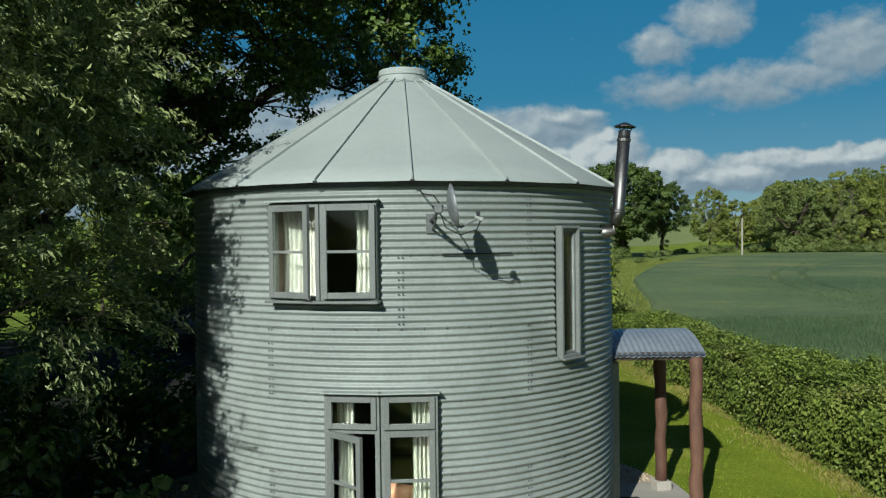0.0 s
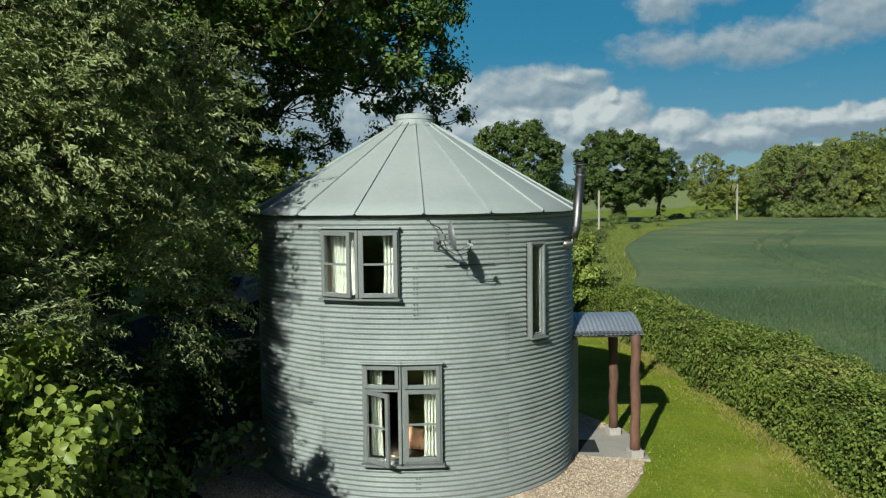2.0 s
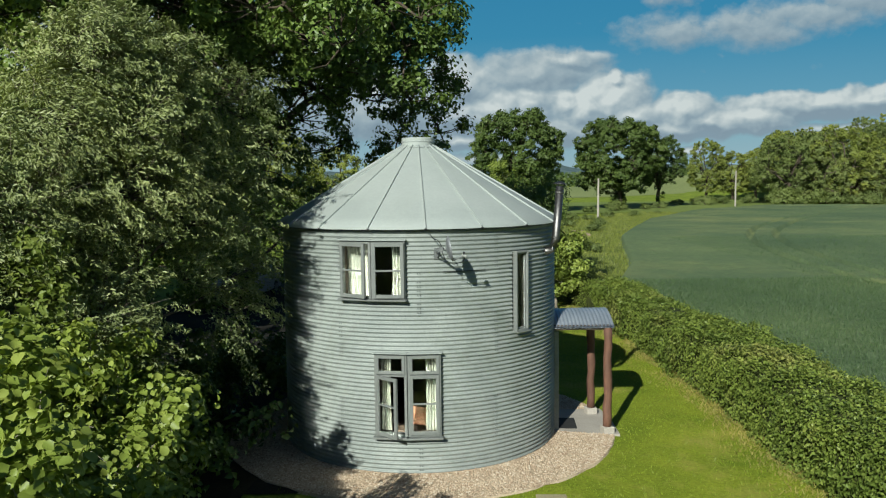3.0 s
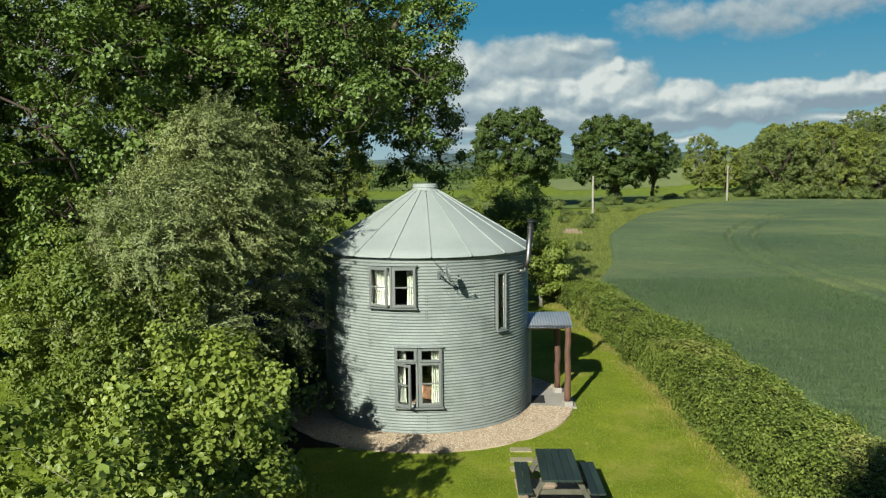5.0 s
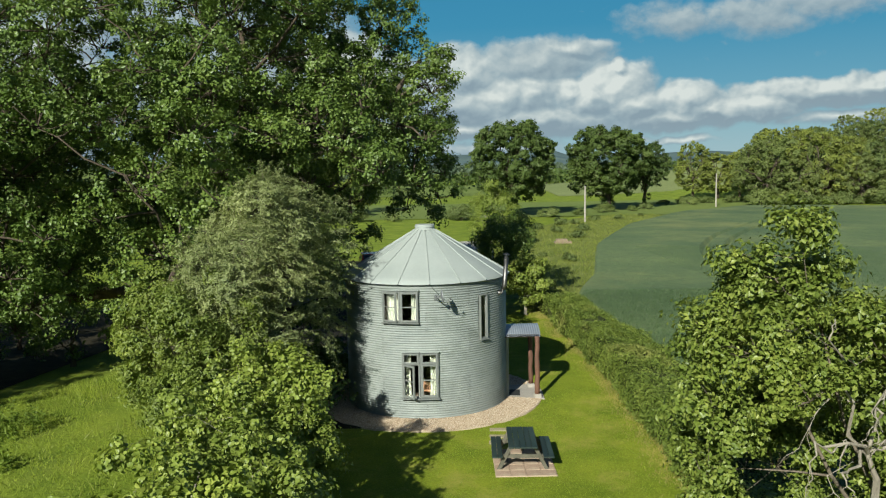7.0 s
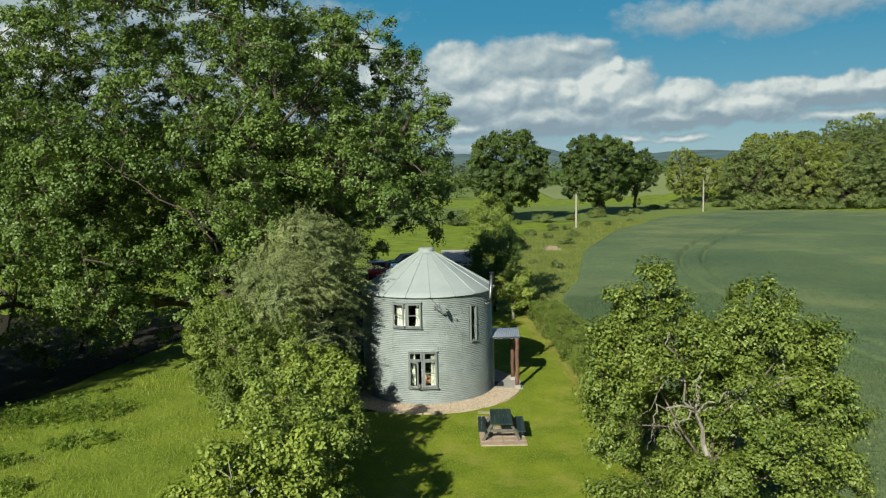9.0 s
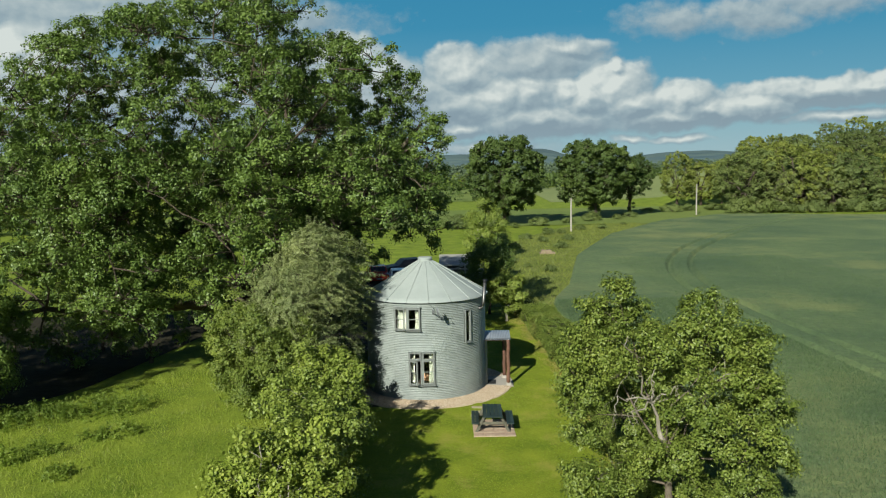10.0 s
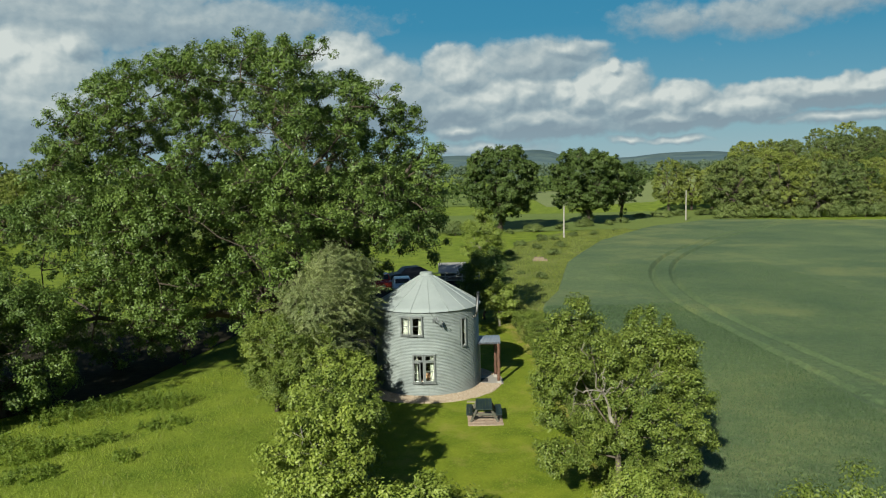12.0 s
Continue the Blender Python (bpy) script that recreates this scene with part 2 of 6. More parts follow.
MAT["pebble"] = stone_mix()
MAT["lawn"] = surface("mown_lawn", (0.128, 0.180, 0.014), (0.262, 0.300, 0.028), 0.55, 16, 0.95, 0, 0.6, 0.03,
                      stain=(0.34, 0.31, 0.07), stain_scale=0.5, stain_amount=0.9, grain=1.0)
MAT["meadow"] = surface("meadow_grass", (0.120, 0.178, 0.019), (0.255, 0.310, 0.038), 0.45, 7, 0.95, 0, 0.8, 0.08,
                        stain=(0.20, 0.22, 0.05), stain_scale=0.4, stain_amount=0.6)
MAT["crop"] = surface("green_wheat", (0.066, 0.112, 0.046), (0.145, 0.194, 0.071), 0.09, 2.6, 0.89, 0, 0.9, 0.14,
                      stain=(0.225, 0.235, 0.080), stain_scale=0.045, stain_amount=0.85, grain=1.0)
MAT["rough_grass"] = surface("rough_margin_grass", (0.120, 0.158, 0.034), (0.205, 0.235, 0.058), 0.25, 6, 0.95, 0, 0.8, 0.1,
                             stain=(0.24, 0.22, 0.09), stain_scale=0.3, stain_amount=0.6)
MAT["far_meadow"] = surface("far_pasture", (0.135, 0.185, 0.045), (0.195, 0.238, 0.062), 0.03, 1.5, 0.95, 0, 0.3, 0.1)
MAT["pale_field"] = surface("pale_far_field", (0.19, 0.225, 0.085), (0.235, 0.268, 0.105), 0.03, 1.5, 0.95, 0, 0.3, 0.1)


def glass_mat():
    m, n, l, p = node_mat("window_glass")
    p.inputs["Base Color"].default_value = (0.92, 0.96, 0.95, 1)
    p.inputs["Roughness"].default_value = 0.02
    p.inputs["Transmission Weight"].default_value = 1.0
    p.inputs["IOR"].default_value = 1.45
    return m


MAT["glass"] = glass_mat()


# ---- mesh helpers ----
def mesh_from(name, verts, faces, smooth=False):
    me = bpy.data.meshes.new(name)
    me.from_pydata([tuple(v) for v in verts], [], faces)
    if smooth:
        me.polygons.foreach_set("use_smooth", [True] * len(me.polygons))
    me.update()
    return me


def put(name, me, material, parent=None, label="", at=None):
    """Link mesh data as one object, as a part when it has a parent."""
    ob = new(name, me)
    if not me.materials:
        me.materials.append(material)
    if parent is not None:
        ob.parent = parent
    if at is not None:
        ob.matrix_basis = at
    if label:
        tagged(ob, label)
    return ob


def part(name, bm, material, parent, label="", at=None, smooth=False):
    me = bpy.data.meshes.new(name)
    bm.normal_update()
    bm.to_mesh(me)
    bm.free()
    if smooth:
        me.polygons.foreach_set("use_smooth", [True] * len(me.polygons))
    return put(name, me, material, parent, label, at)


def thing(name, label, category, at=(0, 0, 0), rz=0.0, group="", kind=""):
    ob = new(name)
    ob.empty_display_size = 0.2
    ob.matrix_basis = pose(*at, 0, 0, rz)
    return tagged(ob, label, category, group, kind)


def add_box(bm, c, s, m=None, bevel=0.0):
    """A box of size s round c, turned by m, with chamfered edges."""
    tmp = bmesh.new()
    bmesh.ops.create_cube(tmp, size=1.0)
    for v in tmp.verts:
        v.co = Vector((v.co.x * s[0], v.co.y * s[1], v.co.z * s[2]))
    if bevel:
        bmesh.ops.bevel(tmp, geom=list(tmp.edges), offset=bevel, segments=1, affect="EDGES", profile=0.5)
    base = [bm.verts.new(((m @ v.co) if m else v.co) + Vector(c)) for v in tmp.verts]
    for f in tmp.faces:
        bm.faces.new([base[v.index] for v in f.verts])
    tmp.free()
    return bm


def box(c, s, m=None, bevel=0.006):
    return add_box(bmesh.new(), c, s, m, bevel)


def tube_data(points, radii, seg=10, cap=True):
    """Vertices and faces of a round bar along points."""
    pts = [Vector(p) for p in points]
    vs, fs = [], []
    ref = Vector((0.31, 0.17, 0.93))
    for i, p in enumerate(pts):
        d = (pts[min(i + 1, len(pts) - 1)] - pts[max(i - 1, 0)]).normalized()
        a = d.cross(ref if abs(d.dot(ref)) < 0.95 else Vector((1, 0, 0))).normalized()
        b = d.cross(a)
        for k in range(seg):
            w = 2 * math.pi * k / seg
            vs.append(p + (a * math.cos(w) + b * math.sin(w)) * radii[i])
    for i in range(len(pts) - 1):
        for k in range(seg):
            k2 = (k + 1) % seg
            fs.append((i * seg + k, i * seg + k2, (i + 1) * seg + k2, (i + 1) * seg + k))
    if cap:
        fs.append(tuple(reversed(range(seg))))
        fs.append(tuple((len(pts) - 1) * seg + k for k in range(seg)))
    return vs, fs


def add_tube(bm, points, radii, seg=10):
    vs, fs = tube_data(points, radii, seg)
    base = [bm.verts.new(v) for v in vs]
    for f in fs:
        bm.faces.new([base[k] for k in f])
    return bm


def lathe(profile, seg=32):
    """A turned body from (radius, height) pairs."""
    bm = bmesh.new()
    rings = [[bm.verts.new((r * math.cos(2 * math.pi * k / seg), r * math.sin(2 * math.pi * k / seg), z)) for k in range(seg)]
             for r, z in profile]
    for a, b in zip(rings, rings[1:]):
        for k in range(seg):
            bm.faces.new((a[k], a[(k + 1) % seg], b[(k + 1) % seg], b[k]))
    bm.faces.new(list(reversed(rings[0])))
    bm.faces.new(rings[-1])
    return bm


def fast_mesh(name, verts, tris):
    """Mesh from arrays: verts (n, 3), tris (m, 3)."""
    me = bpy.data.meshes.new(name)
    verts = np.ascontiguousarray(verts, dtype=np.float32)
    tris = np.ascontiguousarray(tris, dtype=np.int32)
    me.vertices.add(len(verts))
    me.vertices.foreach_set("co", verts.ravel())
    me.loops.add(tris.size)
    me.loops.foreach_set("vertex_index", tris.ravel())
    me.polygons.add(len(tris))
    me.polygons.foreach_set("loop_start", np.arange(0, tris.size, 3, dtype=np.int32))
    me.update(calc_edges=True)
    me.validate()
    return me


def smooth(a, b, v):
    w = min(1.0, max(0.0, (v - a) / (b - a)))
    return w * w * (3 - 2 * w)


def unit(a):
    return a / np.maximum(np.linalg.norm(a, axis=1, keepdims=True), 1e-9)


def leaf_mesh(name, P, N, size, aspect=0.55, droop=0.25, rng=None, fold=0.18, rounded=False, along=None):
    """One folded leaf for every point: two triangles that meet at the midrib, four for a rounded leaf."""
    n = len(P)
    t = rng.normal(size=(n, 3))
    if along is not None:
        t = along + t * 0.38
    t[:, 2] -= droop
    t = unit(t - N * np.sum(t * N, axis=1, keepdims=True))
    b = np.cross(N, t)
    s = size[:, None]
    if rounded:
        v = np.empty((n, 6, 3))
        for k, (along_, across, lift) in enumerate(((-0.5, 0.0, 0.0), (-0.30, 0.45, 0.7), (0.10, 0.5, 0.9), (0.5, 0.0, -0.5), (0.10, -0.5, 0.9), (-0.30, -0.45, 0.7))):
            v[:, k] = P + t * s * along_ + b * s * aspect * across + N * s * fold * lift
        i = np.arange(n)[:, None] * 6
        tri = np.concatenate([i + np.array([q]) for q in ([0, 2, 1], [0, 3, 2], [0, 4, 3], [0, 5, 4])], axis=1).reshape(-1, 3)
        return fast_mesh(name, v.reshape(-1, 3), tri)
    v = np.empty((n, 4, 3))
    v[:, 0] = P - t * s * 0.5
    v[:, 1] = P + b * s * aspect * 0.5 + N * s * fold
    v[:, 2] = P + t * s * 0.5 - N * s * 0.06
    v[:, 3] = P - b * s * aspect * 0.5 + N * s * fold
    i = np.arange(n)[:, None] * 4
    tri = np.concatenate([i + np.array([[0, 2, 1]]), i + np.array([[0, 3, 2]])], axis=1).reshape(-1, 3)
    return fast_mesh(name, v.reshape(-1, 3), tri)


def blade_mesh(name, P, height, width, lean, rng):
    """One upright bent blade for every point of the ground."""
    n = len(P)
    a = rng.uniform(0, 2 * np.pi, n)
    side = np.stack([np.cos(a), np.sin(a), np.zeros(n)], axis=1)
    tip = rng.normal(size=(n, 3)) * lean[:, None]
    tip[:, 2] = height
    v = np.empty((n, 3, 3))
    v[:, 0] = P - side * width[:, None] / 2
    v[:, 1] = P + side * width[:, None] / 2
    v[:, 2] = P + tip
    return fast_mesh(name, v.reshape(-1, 3), np.arange(n * 3).reshape(-1, 3))


def limb_mesh(L, trunk_r, top, limb_r, seed, ends=None, homes=None, twig=0.15, lean=0.13):
    """Trunk, limbs that fork on to every lobe, and a twig to every end."""
    vs, fs = [], []

    def bar(pts, radii, seg):
        v, f = tube_data(pts, radii, seg)
        o = len(vs)
        vs.extend(v)
        fs.extend([tuple(k + o for k in g) for g in f])

    r2 = random.Random(seed)
    top = Vector(top)
    wob = [Vector((0, 0, -0.1))]
    for k in range(1, 5):
        wob.append(top * (k / 4) + Vector((r2.uniform(-1, 1), r2.uniform(-1, 1), 0)) * trunk_r * 0.6 * (1 if k < 4 else 0))
    bar(wob, [trunk_r * 1.35, trunk_r * 1.05, trunk_r * 0.9, trunk_r * 0.8, trunk_r * 0.62], 12)
    nodes = []
    order = list(range(len(L)))
    r2.shuffle(order)
    main = max(3, min(11, len(L) // 4))
    for rank, k in enumerate(order):
        c = Vector(L[k][:3])
        if rank < main:
            start, thick = top * r2.uniform(0.55, 1.0), limb_r
        else:
            start, thick = min(nodes, key=lambda q: (q[0] - c).length + 0.6 * max(0, q[0].z - c.z))
            thick = max(thick * 0.62, limb_r * 0.16)
        span = (c - start).length
        bend = Vector((r2.uniform(-1, 1), r2.uniform(-1, 1), r2.uniform(-0.1, 0.9))) * span * lean
        kink = [Vector((r2.uniform(-1, 1), r2.uniform(-1, 1), r2.uniform(-1, 1))) * span * 0.045 for _ in range(3)]
        q1, q2, q3 = start.lerp(c, 0.3) + bend * 0.7 + kink[0], start.lerp(c, 0.6) + bend + kink[1], start.lerp(c, 0.82) + bend * 0.6 + kink[2]
        bar([start, q1, q2, q3, c], [thick, thick * 0.8, thick * 0.62, thick * 0.48, thick * 0.32], 7)
        nodes += [(q1, thick * 0.8), (q2, thick * 0.62), (q3, thick * 0.48)]
    if ends is not None:
        for e, h in zip(ends, homes):
            c, e = Vector(L[h][:3]), Vector(e)
            mid = c.lerp(e, 0.5) + Vector((r2.uniform(-1, 1), r2.uniform(-1, 1), r2.uniform(-1, 1))) * (e - c).length * 0.13
            bar([c, mid, e], [limb_r * twig, limb_r * twig * 0.66, limb_r * twig * 0.33], 4)
    return mesh_from("trunk", vs, fs, True)


def grow_tree(name, label, category, base, lobes, trunk_r, trunk_top, leaf, bark, clumps, per, leaf_size, clump_r,
              seed, aspect=0.55, flat=0.85, under=0.25, group="", limb_r=0.10, droop=0.25, spray=5, spray_r=None, keep=None, rounded=False,
              inner_part=0.10, core=0, loose=0.0, twig=0.15):
    """A tree: tapered trunk, limbs to every lobe of the crown, twigs, and tight tufts of leaves over the lobes.
    lobes: rows of x, y, z, rx, ry, rz round the base."""
    rng = np.random.default_rng(seed)
    root = thing(name, label, category, base, 0, group)
    L = np.array(lobes, float)
    if keep is not None:
        L = L[keep(L[:, :3] + np.array(base))]
    reach = spray_r or clump_r * 1.25
    vol = (L[:, 3] * L[:, 4] * L[:, 5]) ** (2 / 3)
    tries = max(12, clumps // spray) * 3
    pick = rng.choice(len(L), size=tries, p=vol / vol.sum())
    d = unit(rng.normal(size=(tries, 3)))
    low = d[:, 2] < -under
    d[low, 2] *= -1
    rad = 1 - np.abs(rng.normal(scale=0.10, size=tries))
    inner = rng.random(tries) < inner_part
    rad[inner] *= rng.uniform(0.3, 0.9, inner.sum())
    B = L[pick, :3] + d * L[pick, 3:] * rad[:, None]
    ok = np.ones(len(B), bool)
    for row in L:
        q = (B - row[:3]) / row[3:]
        ok &= np.sum(q * q, axis=1) > 0.42
    ok |= inner
    ok &= B[:, 2] > 0.15
    if keep is not None:
        ok &= keep(B + np.array(base))
    idx = np.nonzero(ok)[0][:max(12, clumps // spray)]
    B = B[idx]
    # every branchlet carries a flat spray of tufts
    mine = np.repeat(np.arange(len(B)), spray)
    C = B[mine] + unit(rng.normal(size=(len(mine), 3))) * np.array([1, 1, 0.85]) * reach * rng.random((len(mine), 1)) ** 0.5
    d = d[idx][mine]
    high = C[:, 2] > 0.12
    C, d = C[high], d[high]
    m = len(C)
    cr = clump_r * rng.uniform(0.6, 1.35, m)
    count = np.maximum((per * rng.uniform(0.5, 1.4, m)), 3).astype(int)
    own = np.repeat(np.arange(m), count)
    way = unit(rng.normal(size=(len(own), 3)))
    off = way * rng.random((len(own), 1)) ** 0.42
    off[:, 2] *= flat
    P = C[own] + off * cr[own][:, None]
    N = unit(d[own] * 0.52 * (1 - 0.7 * loose) + way * 0.66 + np.array([0, 0, 0.28]) + rng.normal(size=(len(own), 3)) * (0.22 + 0.30 * loose))
    good = P[:, 2] > 0.03
    P, N = P[good], N[good]
    size = leaf_size * rng.uniform(0.6, 1.3, len(P))
    put("crown", leaf_mesh("crown", P, N, size, aspect, droop, rng, 0.18, rounded), leaf, root)
    if core:
        # shaded foliage that fills the inside of every lobe
        each = np.repeat(np.arange(len(L)), core)
        way = unit(rng.normal(size=(len(each), 3)))
        Q = L[each, :3] + way * L[each, 3:] * (0.55 * rng.random((len(each), 1)) ** 0.5)
        fine = Q[:, 2] > 0.1
        if keep is not None:
            fine &= keep(Q + np.array(base))
        Q, way = Q[fine], way[fine]
        put("inner_foliage", leaf_mesh("inner_foliage", Q, unit(way + rng.normal(size=Q.shape) * 0.5), leaf_size * rng.uniform(0.8, 1.2, len(Q)), aspect, droop, rng, 0.18, rounded), leaf, root)
    put("trunk", limb_mesh(L, trunk_r, trunk_top, limb_r, seed, B, pick[idx], twig), bark, root)
    return root


def grow_whips(name, label, category, base, lobes, trunk_r, trunk_top, leaf, bark, whips, per, leaf_size, length, seed, lean=(0, 0, 0.5),
               aspect=0.3, limb_r=0.04, keep=None, spread=0.10, sag=0.35, group=""):
    """A tree of long arching shoots with narrow leaves set along them."""
    rng = np.random.default_rng(seed)
    root = thing(name, label, category, base, 0, group)
    L = np.array(lobes, float)
    vol = (L[:, 3] * L[:, 4] * L[:, 5]) ** (2 / 3)
    vol = vol * np.where(L[:, 0] > 1.2, 0.55, 1.0)
    pick = rng.choice(len(L), size=whips, p=vol / vol.sum())
    d = unit(rng.normal(size=(whips, 3)) + np.array([0, 0, 0.15]))
    start = L[pick, :3] + d * L[pick, 3:] * rng.uniform(0.35, 0.95, (whips, 1))
    # neighbouring shoots of a bough point the same way
    bough = unit(rng.normal(size=(len(L), 3)) * 0.55 + np.array(lean))
    go = unit(d * 0.45 + bough[pick] * 0.75 + rng.normal(size=(whips, 3)) * 0.18)
    long_ = length * rng.uniform(0.55, 1.25, whips)
    ok = start[:, 2] > 0.3
    if keep is not None:
        ok &= keep(start + go * long_[:, None] * 0.6 + np.array(base))
    start, go, long_, pick, d = start[ok], go[ok], long_[ok], pick[ok], d[ok]
    n = len(start)
    own = np.repeat(np.arange(n), per)
    w = rng.random(len(own)) ** 0.75
    fall = np.array([0, 0, -1.0]) * (sag * (w ** 2) * long_[own])[:, None]
    P = start[own] + go[own] * (w * long_[own])[:, None] + fall + rng.normal(size=(len(own), 3)) * (spread * (1.05 - 0.8 * w))[:, None] * length
    tang = unit(go[own] + np.array([0, 0, -1.0]) * (2 * sag * w)[:, None])
    N = unit(np.array([0, 0, 0.32]) + d[own] * 0.8 + rng.normal(size=(len(own), 3)) * 0.5)
    up_ = P[:, 2] > 0.05
    P, N, tang = P[up_], N[up_], tang[up_]
    put("crown", leaf_mesh("crown", P, N, leaf_size * rng.uniform(0.6, 1.3, len(P)), aspect, 0.0, rng, 0.14, False, tang), leaf, root)
    some = np.arange(n)[::2]
    ends = start[some] + go[some] * long_[some][:, None] * 0.6
    put("trunk", limb_mesh(L, trunk_r, trunk_top, limb_r, seed, ends, pick[some], 0.16), bark, root)
    return root


def ellipsoid_lobes(centre, radii, count, lobe, seed, lowest=-0.35, inside=0.72, taper=0.0, uneven=0.11, squash=0.8):
    """Lobes spread evenly over the shell of a crown, some proud and some set back."""
    r = random.Random(seed)
    out = []
    for k in range(count):
        h = lowest + (1 - lowest) * (k + 0.5) / count
        a = k * 2.39996 + r.uniform(-0.3, 0.3)
        q = math.sqrt(max(0, 1 - h * h)) * (1 - taper * max(0, h))
        s = inside * r.uniform(0.97 - uneven, 0.97 + uneven)
        rr = lobe * r.uniform(0.75, 1.25)
        out.append((centre[0] + radii[0] * q * math.cos(a) * s, centre[1] + radii[1] * q * math.sin(a) * s,
                    centre[2] + radii[2] * h * s, rr * 1.1, rr * 1.1, rr * squash))
    return out


# ---- ground, fields, distance ----
def rise(x, y):
    """Height of the land: level round the house, a wooded hill far to the east, gentle swells beyond."""
    far = smooth(150, 240, math.hypot(x, y))
    hill = 15 * math.exp(-(((x - 150) / 62) ** 2 + ((y - 218) / 66) ** 2) / 1.6)
    west = 14 * math.exp(-(((x + 190) / 80) ** 2 + ((y - 210) / 110) ** 2) / 1.6)
    return far * (hill + west)


def axis(step, reach, count):
    k = math.log(1 + reach / step) / count
    one = [step * (math.exp(k * i) - 1) for i in range(count + 1)]
    return [-v for v in reversed(one[1:])] + one


gx, gy = axis(4.0, 4200, 56), axis(4.0, 4200, 56)
gv = [(x, y, rise(x, y)) for y in gy for x in gx]
gw = len(gx)
gf = [(j * gw + i, j * gw + i + 1, (j + 1) * gw + i + 1, (j + 1) * gw + i) for j in range(len(gy) - 1) for i in range(gw - 1)]
ground = put("ground", mesh_from("ground", gv, gf, True), MAT["meadow"])
tagged(ground, "green rough meadow ground reaching out to the horizon", "ground", kind="structure")


def strip_sheet(name, left, right, ys, cols, lift, material, label, category):
    """A ground sheet between two edges that are functions of y."""
    vs, fs = [], []
    for y in ys:
        a, b = left(y), right(y)
        for i in range(cols + 1):
            w = (i / cols)
            x = a + (b - a) * w
            vs.append((x, y, rise(x, y) + lift(x, y) if callable(lift) else rise(x, y) + lift))
    n = cols + 1
    for j in range(len(ys) - 1):
        for i in range(cols):
            fs.append((j * n + i, j * n + i + 1, (j + 1) * n + i + 1, (j + 1) * n + i))
    ob = put(name, mesh_from(name, vs, fs, True), material)
    return tagged(ob, label, category, kind="structure")


def interp(rows):
    def f(v):
        if v <= rows[0][0]:
            return rows[0][1]
        for (a, p), (b, q) in zip(rows, rows[1:]):
            if v <= b:
                return p + (q - p) * (v - a) / (b - a)
        return rows[-1][1]
    return f


hedge_line = interp([(-40, 6.9), (-8, 6.75), (2, 6.65), (8, 6.35), (15, 5.95), (19.5, 5.7)])
hedge_back = interp([(-40, 8.9), (-2, 8.75), (4, 8.5), (10, 7.9), (15, 7.4), (19.5, 6.9)])


def hedge_in(y):
    return hedge_line(y) + 0.16 * noise.noise((y * 0.45, 11.0, 0))


def hedge_out(y):
    return hedge_back(y) + 0.16 * noise.noise((y * 0.45, 23.0, 0))


lawn = strip_sheet("lawn", lambda y: -5.2 if y < -4 else -1.5, lambda y: hedge_in(y) + 0.35,
                   [-46 + 2 * k for k in range(35)], 6, 0.012, MAT["lawn"], "short mown bright green lawn round the round house", "lawn")
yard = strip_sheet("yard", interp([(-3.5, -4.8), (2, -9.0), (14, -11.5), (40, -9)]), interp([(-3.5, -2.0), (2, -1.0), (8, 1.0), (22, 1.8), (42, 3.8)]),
                   [-3.5 + 1.5 * k for k in range(31)], 8, 0.02, MAT["yard"], "gravel yard under the oak, its colour darkened for deep shade", "yard")

crop_left = interp([(-60, 9.6), (-2, 9.3), (8, 8.7), (16, 8.2), (22, 9.0), (29, 11.2), (49, 15.2), (75, 24.3), (99, 38.3), (113, 53), (118, 60.8)])


def eased(rows):
    f = interp(rows)
    return lambda v: sum(f(v + 1.5 * k) for k in range(-3, 4)) / 7


tram_a = eased([(-60, 23.6), (-4, 20.6), (1.3, 20.3), (7, 20.0), (14, 19.7), (19, 19.6), (26, 20.0), (33, 21.1), (41, 23.0), (48.5, 25.8), (58, 30.2), (70, 37.8), (82.5, 46.4), (95, 56.9), (112, 71)])
tram_b = eased([(-60, 25.6), (-2.4, 22.7), (3.2, 21.9), (9.6, 21.5), (18.5, 21.4), (27, 22.0), (35, 23.5), (43.3, 25.9), (52, 29.4), (64, 36.2), (82.5, 48.4), (95, 58.9), (112, 73)])


def crop_height(x, y):
    h = 0.48 + 0.05 * math.sin(x * 0.21 + y * 0.07) + 0.06 * noise.noise((x * 0.35, y * 0.35, 0.3))
    for path in (tram_a, tram_b):
        c = path(y)
        slope = abs(path(y + 0.5) - path(y - 0.5))
        d = abs(x - c) / math.sqrt(1 + slope * slope)
        h -= (0.16 + 0.30 * smooth(6, 26, y)) * (1 - smooth(0.12, 0.36, d))
    h *= smooth(0.0, 0.35, x - crop_left(y))
    return h


